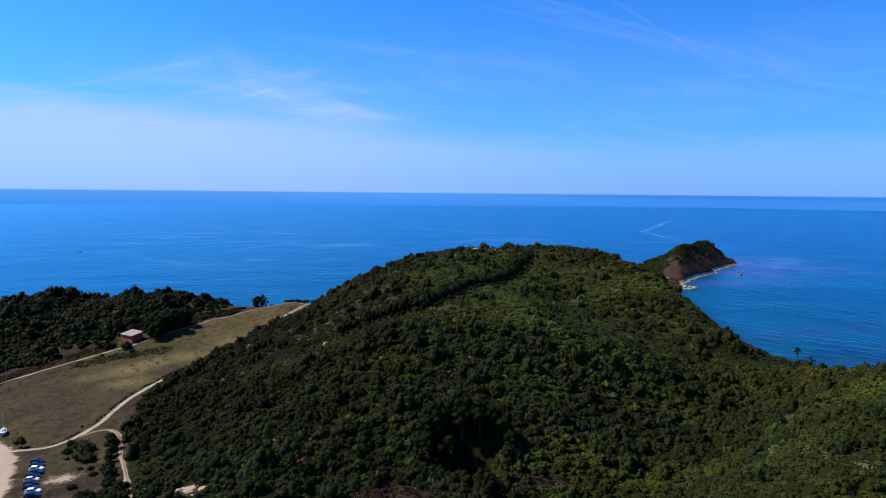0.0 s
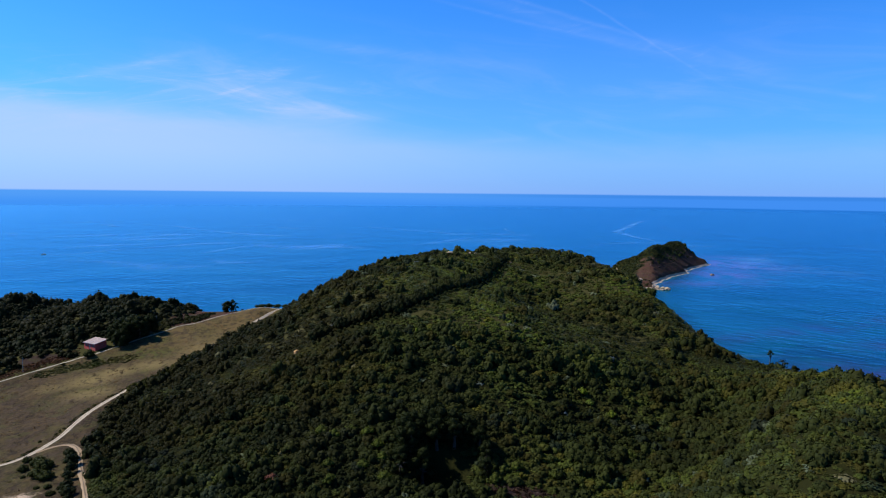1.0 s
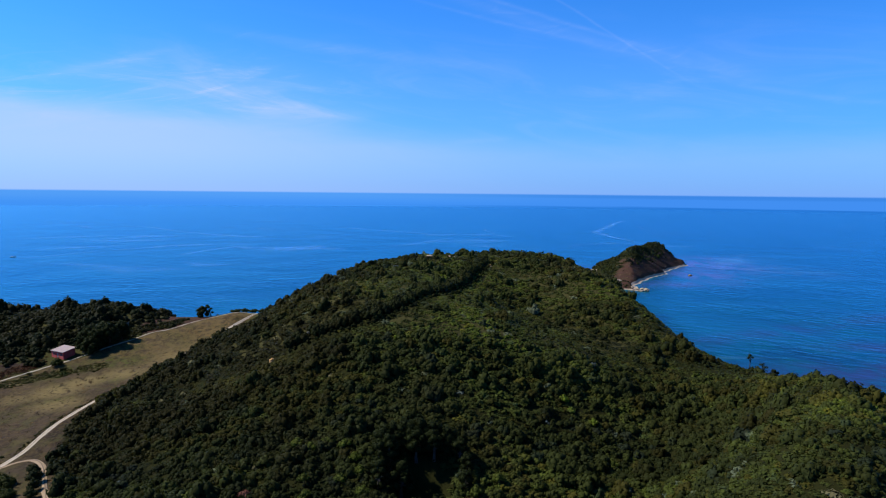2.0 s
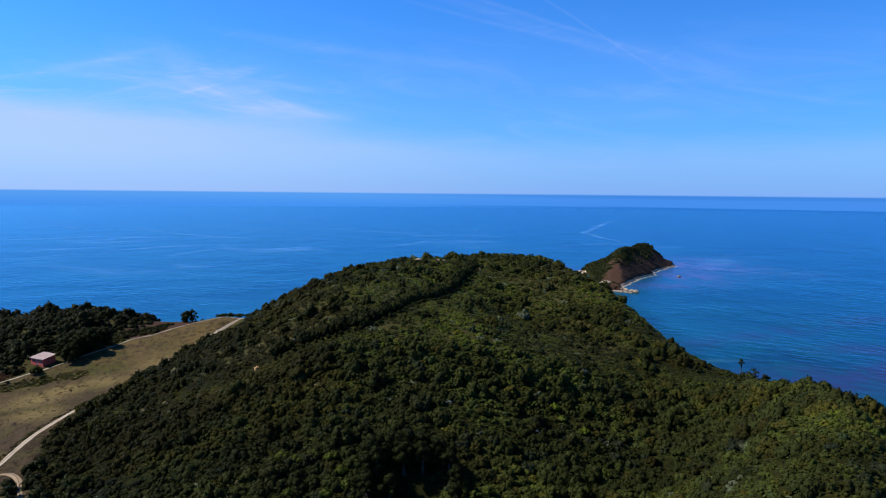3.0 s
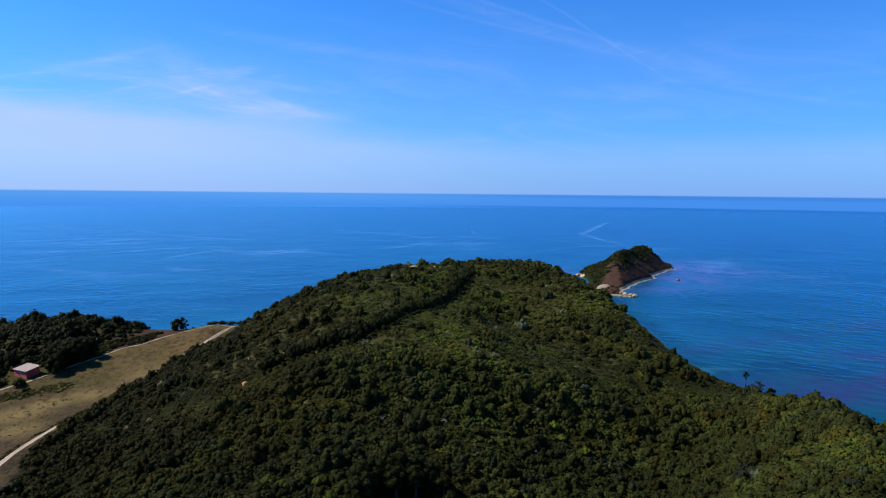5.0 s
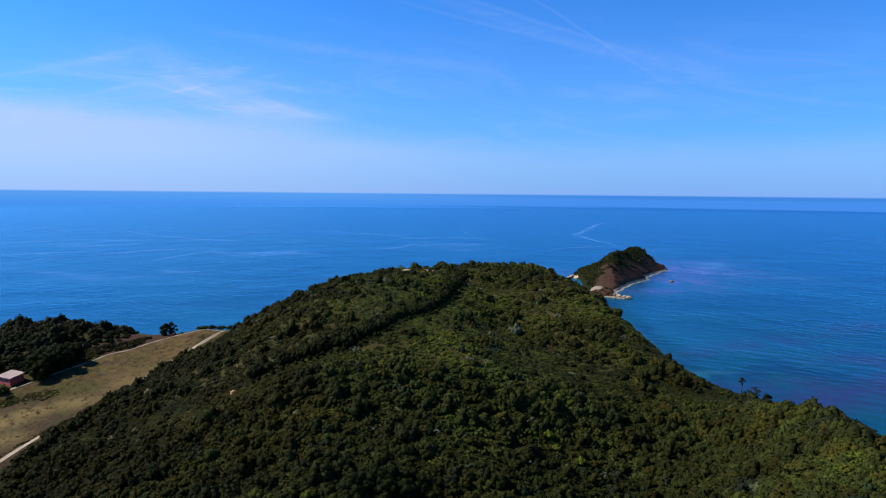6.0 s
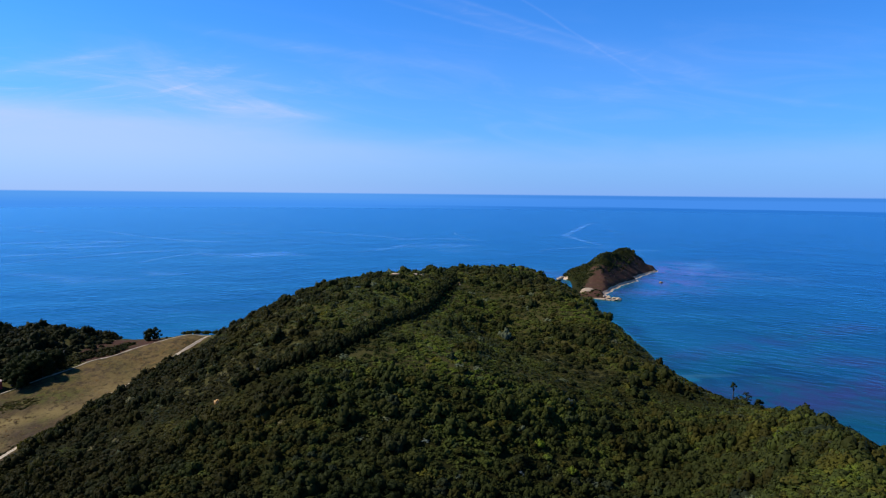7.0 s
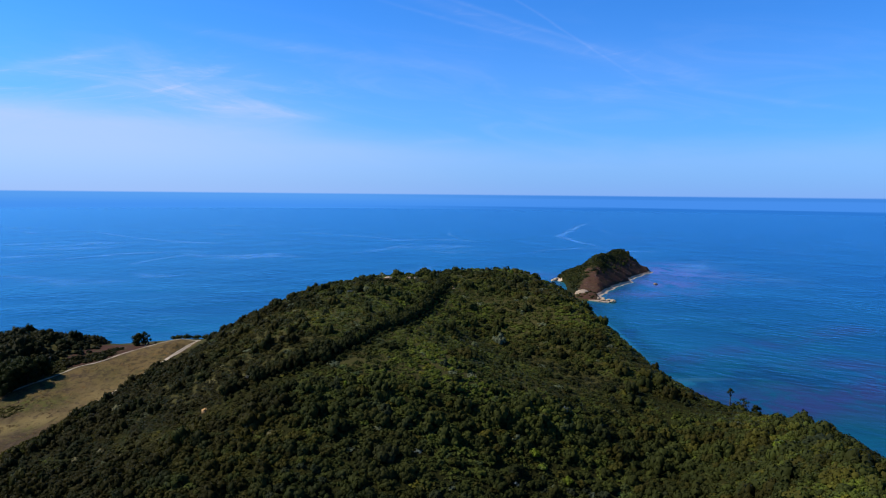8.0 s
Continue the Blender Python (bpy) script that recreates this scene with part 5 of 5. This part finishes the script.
for k, (x, y, tall, wide, tint) in enumerate([(-28, 190, 3.4, 2.6, 0.78), (-24, 188, 3.0, 2.4, 0.82), (-19, 190, 2.8, 2.4, 0.70), (-14, 188, 3.4, 2.6, 0.80), (-11, 182, 3.6, 2.4, 0.84), (-9, 177, 3.0, 2.2, 0.80),
                                              (-14, 173, 3.0, 2.4, 0.74), (-23.5, 172.6, 5.4, 2.2, 0.66), (22, 170, 3.0, 2.4, 0.72), (40, 176, 3.0, 2.6, 0.70), (66, 190, 3.2, 2.6, 0.78), (72, 186, 2.6, 2.2, 0.84)]):
    bush(x, y, tall, wide, 190 + k, "light green shrub standing out of the dark scrub", tint - 0.14)

# ---- tall bushes between the track and the hill ----
x, y, r = [], [], []
for (ax, ay), (bx, by) in zip(TRACK[4:-1], TRACK[5:]):
    m = max(1, int(math.hypot(bx - ax, by - ay) / 2.0))
    dx, dy = (by - ay) / math.hypot(bx - ax, by - ay), -(bx - ax) / math.hypot(bx - ax, by - ay)
    for k in range(m):
        px, py = ax + (bx - ax) * k / m, ay + (by - ay) * k / m
        for row in range(3):
            if py < 268 or py > 312:
                continue
            size = rng.uniform(1.5, 2.4) * (0.62 if py > 334 and row == 0 else 1.0)
            x.append(px + dx * (1.0 + size * 0.9 + 2.6 * row) + rng.uniform(-0.5, 0.5))
            y.append(py + dy * (1.0 + size * 0.9 + 2.6 * row) + rng.uniform(-0.5, 0.5))
            r.append(size)
x, y, r = np.array(x), np.array(y), np.array(r)
scatter("track_bushes", x, y, r, rng.uniform(1.1, 1.6, len(x)) * np.where(y > 334, 0.8, 1.0), np.clip(rng.normal(0.2, 0.1, len(x)), 0, 0.5), TREES, "tall dark bushes overhanging the track", "bushes")

x, y, r = [], [], []
for (ax, ay), (bx, by) in zip(TRACK[6:-1], TRACK[7:]):
    m = max(1, int(math.hypot(bx - ax, by - ay) / 1.3))
    dx, dy = (by - ay) / math.hypot(bx - ax, by - ay), -(bx - ax) / math.hypot(bx - ax, by - ay)
    for k in range(m):
        py = ay + (by - ay) * k / m
        if py < 312 or py > 396 or rng.random() < 0.15:
            continue
        size = rng.uniform(0.25, 0.6)
        x.append(ax + (bx - ax) * k / m + dx * (1.3 + size))
        y.append(py + dy * (1.3 + size))
        r.append(size)
x, y, r = np.array(x), np.array(y), np.array(r)
scatter("track_bushes", x, y, r, rng.uniform(0.9, 1.3, len(x)), np.clip(rng.normal(0.2, 0.1, len(x)), 0, 0.5), FINE, "low dark bushes along the seaward end of the track", "bushes")

# ---- orange sandstone where the hill path starts ----


def scar(x, y, wide, tall, seed, mat=None, words="small bare outcrop of orange sandstone in the scrub"):
    r = random.Random(seed)
    bm = bmesh.new()
    bmesh.ops.create_icosphere(bm, subdivisions=2, radius=1.0)
    for v in bm.verts:
        k = 1 + 0.22 * noise.noise(v.co * 1.7 + Vector((seed, 0, 0))) + r.uniform(-0.04, 0.04)
        v.co = Vector((v.co.x * wide * k, v.co.y * wide * 0.8 * k, v.co.z * tall * k))
    ob = thing("sandstone_outcrop", x, y, ground(x, y), 0, words, "rock")
    part("rock", bm, mat or ORANGE, ob)


scar(-46.6, 250.2, 1.25, 1.15, 1.0)
scar(-26.8, 228.6, 0.9, 0.8, 2.0)
scar(55.0, 374.0, 1.2, 0.8, 3.0)
for k, (x, y, wide, tall) in enumerate([(20.0, 377.5, 2.2, 0.5), (31.0, 381.0, 1.9, 0.6), (34.5, 382.0, 1.6, 0.4), (-69, 161.0, 1.0, 0.6), (-66, 159.5, 1.4, 0.5), (-62, 160.0, 1.6, 0.7), (-59, 158.5, 1.2, 0.5), (-64, 156.5, 1.0, 0.4)]):
    scar(x, y, wide, tall, 4.0 + k, PALE_ROCK, "low pale rock showing through the scrub")

# ---- the red hut ----


def hut(x, y, turn):
    z = ground(x, y)
    ob = thing("hut", x, y, z, turn, "faded red plastered hut with a low pale tiled roof", "house")
    a, b, h, t = 4.5, 3.1, 2.8, 0.3
    for x0, x1, y0, y1 in ((-a, -a + t, -b, b), (a - t, a, -b, b), (-a + t, a - t, b - t, b)):
        part("wall", box(bmesh.new(), x0, x1, y0, y1, -1.0, h), PINK, ob)
    # front wall round a door and two windows
    bm = bmesh.new()
    cuts = [(-a + t, -3.4, -1.0, h), (-3.4, -2.2, -1.0, 1.0), (-3.4, -2.2, 2.1, h), (-2.2, -0.5, -1.0, h), (-0.5, 0.5, 2.1, h), (0.5, 2.2, -1.0, h),
            (2.2, 3.4, -1.0, 1.0), (2.2, 3.4, 2.1, h), (3.4, a - t, -1.0, h)]
    for x0, x1, z0, z1 in cuts:
        box(bm, x0, x1, -b, -b + t, z0, z1)
    part("wall", bm, PINK, ob)
    door = part("door", box(bmesh.new(), -0.5, 0.5, -b + 0.1, -b + 0.17, -0.2, 2.1), WOOD, ob, "grey wooden door")
    part("door_handle", box(bmesh.new(), 0.36, 0.42, -b + 0.04, -b + 0.1, 0.95, 1.1), STEEL, door)
    for x0 in (-3.4, 2.2):
        w = part("window", box(bmesh.new(), x0, x0 + 1.2, -b + 0.12, -b + 0.15, 1.0, 2.1), DARK, ob)
        bm = bmesh.new()
        for q in ((x0, x0 + 0.08, 1.0, 2.1), (x0 + 1.12, x0 + 1.2, 1.0, 2.1), (x0 + 0.08, x0 + 1.12, 1.0, 1.08), (x0 + 0.08, x0 + 1.12, 2.02, 2.1), (x0 + 0.56, x0 + 0.64, 1.08, 2.02)):
            box(bm, q[0], q[1], -b + 0.06, -b + 0.12, q[2], q[3])
        part("window_frame", bm, WOOD, w)
    # single-pitch roof that falls to the front
    bm = bmesh.new()
    o = 0.5
    low, high = h + 0.02, h + 1.3
    pts = [(-a - o, -b - o, low), (a + o, -b - o, low), (a + o, b + o, high), (-a - o, b + o, high)]
    lower = [bm.verts.new(p) for p in pts]
    upper = [bm.verts.new((p[0], p[1], p[2] + 0.22)) for p in pts]
    bm.faces.new(lower[::-1])
    bm.faces.new(upper)
    for k in range(4):
        bm.faces.new((lower[k], lower[(k + 1) % 4], upper[(k + 1) % 4], upper[k]))
    part("roof", bm, ROOF, ob, "pale faded tile roof")
    for s in (-1, 1):
        bm = bmesh.new()
        q = [(s * a, -b, h), (s * a, b, h), (s * a, b, h + 1.1)]
        f = [bm.verts.new(p) for p in q] + [bm.verts.new((p[0] - s * t, p[1], p[2])) for p in q]
        for i in ((0, 1, 2), (5, 4, 3), (0, 3, 4, 1), (1, 4, 5, 2), (2, 5, 3, 0)):
            bm.faces.new([f[j] for j in i])
        bmesh.ops.recalc_face_normals(bm, faces=bm.faces)
        part("gable", bm, PINK, ob)
    # rows of tiles on the roof
    for k in range(9):
        y0 = -b - o + k * (2 * (b + o)) / 9
        z0 = low + (high - low) * k / 9 + 0.22
        part("tile_row", box(bmesh.new(), -a - o, a + o, y0, y0 + 0.3, z0, z0 + 0.1, 0.02), ROOF, ob)


hut(HUT_AT[0], HUT_AT[1], -30)

# ---- poles along the dirt road ----


def utility_pole(x, y, turn):
    z = ground(x, y)
    ob = thing("utility_pole", x, y, z - 0.3, turn, "grey wooden utility pole beside the dirt road", "pole", "poles along the dirt road")
    part("post", tube(bmesh.new(), [(0, 0, 0), (0, 0, 4), (0.03, 0, 7.3)], [0.15, 0.12, 0.10], 8), WOOD, ob)
    arm = part("crossarm", box(bmesh.new(), -0.42, 0.42, -0.05, 0.05, 6.7, 6.8, 0.01), WOOD, ob)
    for s in (-0.36, 0.0, 0.36):
        part("insulator", tube(bmesh.new(), [(s, 0, 6.82), (s, 0, 6.95), (s, 0, 7.05)], [0.03, 0.06, 0.03], 6), HULL, arm)


for x, y, turn in ((-187.0, 307.5, 40), (-205.0, 291.5, 45), (-144.0, 357.0, 30)):
    utility_pole(x, y, turn)

# ---- parked cars ----


def car(x, y, turn, paint, words):
    """A hatchback modelled 4.2 m long, nose along +x, then shrunk to fit the camera's view."""
    z = ground(x, y) + 0.05
    ob = thing("car", x, y, z, turn, words, "car", "cars in the parking place")
    ob.scale = (0.94, 0.94, 0.94)
    bm = bmesh.new()
    # lower body: stations along the length with their half-widths and heights
    prof = [(-2.10, 0.72, 0.42, 0.86), (-1.95, 0.84, 0.25, 0.98), (-1.0, 0.88, 0.22, 0.98), (0.75, 0.88, 0.22, 0.95), (1.6, 0.85, 0.24, 0.82), (2.0, 0.76, 0.3, 0.70), (2.1, 0.62, 0.4, 0.60)]
    rings = [[bm.verts.new(p) for p in ((px, -w, z0), (px, -w * 1.02, (z0 + z1) / 2), (px, -w * 0.94, z1), (px, w * 0.94, z1), (px, w * 1.02, (z0 + z1) / 2), (px, w, z0))] for px, w, z0, z1 in prof]
    for a, b in zip(rings[:-1], rings[1:]):
        for j in range(6):
            bm.faces.new((a[j], a[(j + 1) % 6], b[(j + 1) % 6], b[j]))
    bm.faces.new(rings[0][::-1])
    bm.faces.new(rings[-1])
    bmesh.ops.recalc_face_normals(bm, faces=bm.faces)
    body = part("body", bm, paint, ob)
    # glasshouse and roof
    low = [(-1.85, 0.80), (0.95, 0.80)]
    top = [(-1.45, 0.62), (0.15, 0.62)]

    def loft(z0, z1, base, cap):
        bm = bmesh.new()
        v = [bm.verts.new(p) for p in ((base[0][0], -base[0][1], z0), (base[1][0], -base[1][1], z0), (base[1][0], base[1][1], z0), (base[0][0], base[0][1], z0),
                                       (cap[0][0], -cap[0][1], z1), (cap[1][0], -cap[1][1], z1), (cap[1][0], cap[1][1], z1), (cap[0][0], cap[0][1], z1))]
        for q in ((3, 2, 1, 0), (4, 5, 6, 7), (0, 1, 5, 4), (1, 2, 6, 5), (2, 3, 7, 6), (3, 0, 4, 7)):
            bm.faces.new([v[j] for j in q])
        return bm

    part("glasshouse", loft(0.94, 1.40, low, top), GLASS, ob, "tinted windows")
    part("roof", loft(1.40, 1.47, [(-1.52, 0.65), (0.22, 0.65)], [(-1.40, 0.55), (0.08, 0.55)]), paint, ob)
    for s in (-1, 1):
        part("pillar", tube(bmesh.new(), [(0.95, s * 0.79, 0.94), (0.16, s * 0.62, 1.41)], [0.045, 0.045], 5), paint, body)
        part("pillar", tube(bmesh.new(), [(-0.55, s * 0.81, 0.94), (-0.60, s * 0.63, 1.41)], [0.05, 0.05], 5), paint, body)
        part("headlight", box(bmesh.new(), 1.86, 2.06, s * 0.58 - 0.14, s * 0.58 + 0.14, 0.56, 0.70, 0.03), LAMP_GLASS, ob)
        part("tail_light", box(bmesh.new(), -2.10, -1.96, s * 0.66 - 0.1, s * 0.66 + 0.1, 0.66, 0.86, 0.03), RED_GLASS, ob)
        part("wing_mirror", box(bmesh.new(), 0.62, 0.74, s * 0.95 - 0.09, s * 0.95 + 0.09, 0.95, 1.08, 0.02), paint, ob)
        for wx in (-1.3, 1.3):
            tyre = part("wheel", tube(bmesh.new(), [(wx, s * 0.70, 0.3), (wx, s * 0.74, 0.3), (wx, s * 0.86, 0.3), (wx, s * 0.89, 0.3)], [0.27, 0.31, 0.31, 0.27], 14), TYRE, ob)
            part("rim", tube(bmesh.new(), [(wx, s * 0.885, 0.3), (wx, s * 0.90, 0.3)], [0.2, 0.16], 10), STEEL, tyre)
    part("bumper", box(bmesh.new(), 2.0, 2.16, -0.6, 0.6, 0.34, 0.5, 0.04), paint, ob)
    part("bumper", box(bmesh.new(), -2.16, -2.0, -0.68, 0.68, 0.34, 0.52, 0.04), paint, ob)


def lacquer(name, colour):
    m = plain(name, colour, 0.25, 0.0, 0.1, 4, (0.2, 0.18, 0.15), 0.1)
    return m


WHITE_CAR, BLACK_CAR, BLUE_CAR, SILVER_CAR = lacquer("white lacquer", (0.85, 0.85, 0.84)), lacquer("black lacquer", (0.008, 0.009, 0.014)), lacquer("dark blue lacquer", (0.008, 0.016, 0.07)), lacquer("silver lacquer", (0.62, 0.63, 0.65))
LINE_UP = [(BLUE_CAR, "dark blue"), (BLACK_CAR, "black"), (WHITE_CAR, "white"), (BLUE_CAR, "dark blue"), (BLACK_CAR, "black"), (SILVER_CAR, "silver"), (BLACK_CAR, "black"), (BLACK_CAR, "black"), (WHITE_CAR, "white"), (BLUE_CAR, "dark blue")]
for k, (paint, colour) in enumerate(LINE_UP):
    q = k / 9
    car(-127.4 + 15.6 * q - (0.9 if 4 <= k <= 7 else 0), 193.3 - 26.5 * q, 12 + 3 * math.sin(k * 2.3), paint, colour + " hatchback parked in a row on the grass verge")

# ---- a yacht laid up on the grass ----


def yacht(x, y, turn):
    z = ground(x, y)
    ob = thing("yacht", x, y, z, turn, "small white sailing yacht laid up on the grass", "boat")
    ob.scale = (0.85, 0.85, 0.85)
    bm = bmesh.new()
    prof = [(-3.4, 1.05, 0.75, 1.6), (-1.5, 1.3, 0.45, 1.6), (0.6, 1.25, 0.4, 1.65), (2.2, 0.8, 0.55, 1.75), (3.5, 0.06, 1.2, 1.9)]
    rings = [[bm.verts.new(p) for p in ((px, 0, z0), (px, -w * 0.75, z0 + 0.35), (px, -w, z1), (px, w, z1), (px, w * 0.75, z0 + 0.35))] for px, w, z0, z1 in prof]
    for a, b in zip(rings[:-1], rings[1:]):
        for j in range(5):
            bm.faces.new((a[j], a[(j + 1) % 5], b[(j + 1) % 5], b[j]))
    bm.faces.new(rings[0][::-1])
    bm.faces.new(rings[-1])
    bmesh.ops.recalc_face_normals(bm, faces=bm.faces)
    part("hull", bm, HULL, ob)
    part("cabin", box(bmesh.new(), -1.2, 1.4, -0.75, 0.75, 1.62, 2.1, 0.12), HULL, ob)
    part("mast", tube(bmesh.new(), [(0.5, 0, 1.6), (0.5, 0, 6), (0.5, 0, 10.4)], [0.09, 0.08, 0.05], 7), HULL, ob)
    part("boom", tube(bmesh.new(), [(0.45, 0, 2.7), (-2.8, 0, 2.8)], [0.06, 0.05], 6), STEEL, ob)
    part("keel", box(bmesh.new(), -0.6, 0.6, -0.07, 0.07, -0.05, 0.45, 0.02), DARK, ob)
    for s in (-1, 1):
        part("stay", tube(bmesh.new(), [(0.4, s * 1.2, 1.65), (0.5, 0, 9.8)], [0.015, 0.015], 4), STEEL, ob)
        for px in (-1.8, 1.6):
            part("cradle_prop", tube(bmesh.new(), [(px, s * 1.3, -0.1), (px, s * 0.85, 0.95)], [0.06, 0.06], 5), WOOD, ob)


yacht(-157.4, 221.0, 122)

post = thing("gate_post", -136.2, 206.8, ground(-136.2, 206.8) - 0.1, 0, "dark wooden gate post beside the sandy track", "post")
part("post", box(bmesh.new(), -0.1, 0.1, -0.1, 0.1, 0, 1.9, 0.02), WOOD, post)
part("brace", tube(bmesh.new(), [(0.9, 0, 0), (0.05, 0, 1.6)], [0.05, 0.05], 5), WOOD, post)

# ---- the point of the headland: bunker, quay, rocks ----


def boulder(x, y, z, wide, tall, seed, label, mat=None):
    bm = bmesh.new()
    bmesh.ops.create_icosphere(bm, subdivisions=3, radius=1.0)
    for v in bm.verts:
        k = 1 + 0.35 * noise.noise(v.co * 1.3 + Vector((seed, 3, 0))) + 0.15 * noise.noise(v.co * 4 + Vector((seed, 0, 5)))
        v.co = Vector((v.co.x * wide * k, v.co.y * wide * 0.8 * k, v.co.z * tall * k))
    ob = thing("rock", x, y, z, seed * 40, label, "rock")
    part("boulder", bm, mat or ROCK, ob)


def bunker(x, y):
    ob = thing("bunker", x, y, min(1.4, max(0.3, ground(x, y))), 20, "domed grey concrete bunker on the shore", "bunker")
    bm = bmesh.new()
    rings = []
    for up, r in ((-2.0, 7.0), (1.2, 6.8), (1.25, 6.2), (3.0, 5.4), (4.4, 3.6), (5.1, 1.4)):
        rings.append([bm.verts.new((r * math.cos(math.tau * j / 24), r * math.sin(math.tau * j / 24), up)) for j in range(24)])
    for a, b in zip(rings[:-1], rings[1:]):
        for j in range(24):
            bm.faces.new((a[j], a[(j + 1) % 24], b[(j + 1) % 24], b[j]))
    bm.faces.new(rings[-1])
    # worn and broken at the top
    for v in bm.verts:
        v.co *= 1 + 0.14 * noise.noise(v.co * 0.35) + 0.05 * noise.noise(v.co * 1.3)
    part("dome", bm, CONCRETE, ob)
    # doorway and embrasure are black blocks that paint the shade of openings
    part("doorway", box(bmesh.new(), 4.6, 7.1, -1.6, 1.6, -0.2, 2.6, 0.3), DARK, ob, "solid black block in place of a shaded broken doorway")
    ob.scale = (1.3, 1.3, 1.2)
    part("embrasure", box(bmesh.new(), -1.4, 1.4, -7.0, -6.2, 0.5, 1.1, 0.05), DARK, ob, "solid black block in place of a shaded firing slit")


bunker(250.0, 708.0)


def quay():
    ob = thing("quay", 256, 672, 0, -45, "low broken pale concrete quay at the water's edge", "quay")
    for x0, x1, y0, y1, z1 in ((-12, -5.5, -3.0, 3.2, 0.9), (-5.3, 1.5, -3.4, 2.6, 1.2), (1.7, 7.0, -2.6, 3.0, 0.8), (7.2, 11.5, -2.0, 2.4, 1.1)):
        part("slab", box(bmesh.new(), x0, x1, y0, y1, -1.5, z1, 0.3), CONCRETE, ob)


quay()
for k, (x, y, wide, tall) in enumerate([(246, 688, 4.6, 2.6), (252, 686, 3.4, 1.9), (258, 684, 3.6, 2.2), (263, 679, 2.8, 1.6), (267, 674, 3.0, 2.0), (269, 667, 3.2, 2.6), (259, 692, 4.0, 2.4), (266, 688, 2.6, 1.5)]):
    boulder(x, y, 0.4, wide, tall, 4.0 + k, "pale weathered rock between the bunker and the quay", PALE_ROCK)
for k, (x, y, wide, tall) in enumerate([(260, 836, 4.5, 3.0), (254, 832, 3.0, 1.8), (266, 842, 4.0, 3.6)]):
    boulder(x, y, 0.5, wide, tall, 14.0 + k, "pale rock on the small beach behind the headland", PALE_ROCK)
boulder(377, 793, 0.0, 3.2, 2.0, 1.0, "brown rock standing out of the sea off the headland")

def motorboat(x, y, turn):
    ob = thing("motorboat", x, y, 0, turn, "small white motorboat on the open sea", "boat")
    bm = bmesh.new()
    prof = [(-3.0, 1.0, -0.3, 0.8), (0.5, 1.15, -0.35, 0.9), (2.2, 0.7, -0.2, 1.05), (3.2, 0.05, 0.4, 1.2)]
    rings = [[bm.verts.new(p) for p in ((px, 0, z0), (px, -w, z0 + 0.5), (px, -w * 1.05, z1), (px, w * 1.05, z1), (px, w, z0 + 0.5))] for px, w, z0, z1 in prof]
    for a, b in zip(rings[:-1], rings[1:]):
        for j in range(5):
            bm.faces.new((a[j], a[(j + 1) % 5], b[(j + 1) % 5], b[j]))
    bm.faces.new(rings[0][::-1])
    bm.faces.new(rings[-1])
    bmesh.ops.recalc_face_normals(bm, faces=bm.faces)
    part("hull", bm, HULL, ob)
    part("cabin", box(bmesh.new(), -0.8, 1.0, -0.7, 0.7, 0.85, 1.9, 0.12), HULL, ob)
    part("windscreen", box(bmesh.new(), 0.98, 1.06, -0.6, 0.6, 1.3, 1.75), GLASS, ob)
    part("outboard", box(bmesh.new(), -3.4, -3.0, -0.2, 0.2, 0.0, 1.2, 0.06), DARK, ob)


motorboat(-579, 1006, 30)

# ---- low shrubs creeping into the field ----
x, y = spread(-182, -122, 296, 330, 1.3)
ok = inside(x, y, FIELD) & (to_line(x, y, FAR_TRACK) > 2.5) & (rng.random(len(x)) < np.clip(1.0 - (to_line(x, y, [(-176, 304), (-167, 309), (-158, 312.5), (-149, 315.5), (-142, 317)]) / 6.5) ** 2, 0, 1))
x, y = x[ok], y[ok]
scatter("low_shrubs", x, y, rng.uniform(0.5, 1.3, len(x)), rng.uniform(0.35, 0.8, len(x)), rng.uniform(0.1, 0.35, len(x)), MID, "low dark shrubs creeping into the dry field", "scrub")

# ---- dry tussocks in the field ----
x, y = spread(-215, -86, 150, 404, 1.65)
ok = inside(x, y, FIELD) & ~inside(x, y, SAND_LOT) & (to_line(x, y, TRACK) > 1.5) & (to_line(x, y, FAR_TRACK) > 1.4) & (to_line(x, y, SIDE_TRACK) > 1.2)
ok &= rng.random(len(x)) < 0.42 + 0.35 * wobble(x, y, 11.0, 7.0) + 0.25 * wobble(x, y, 4.0, 3.0)
x, y = x[ok], y[ok]
TUSSOCK = [mat_of_leaves(13, 0.36, rng) for _ in range(6)]
dry = np.clip(0.26 + 0.16 * wobble(x, y, 13.0, 5.0) + 0.14 * wobble(x, y, 4.5, 2.0) + 0.34 * np.clip((y - 300) / 60, 0, 1) + rng.normal(0, 0.07, len(x)), 0, 0.86)
scatter("dry_tussocks", x, y, rng.uniform(0.35, 1.0, len(x)), rng.uniform(0.4, 0.9, len(x)), dry, TUSSOCK, "dry straw-coloured tussocks in the field", "grass", DRY_GRASS)

# ---- dark shrubs added in place of the shadow line on the bank above the track ----
x, y = spread(-140, -106, 208, 306, 0.9)
d = to_line(x, y, TRACK)
bank = (d > 1.2) & (d < 3.0) & (x < np.interp(y, [p[1] for p in TRACK], [p[0] for p in TRACK])) & (rng.random(len(x)) < 0.55 + 0.5 * wobble(x, y, 9.0, 2.0))
x, y = x[bank], y[bank]
scatter("bank_shadow_shrubs", x, y, rng.uniform(0.4, 0.9, len(x)), rng.uniform(0.5, 0.9, len(x)), rng.uniform(0.0, 0.3, len(x)), MID, "low dark shrubs in place of the bank's shadow above the track", "scrub")
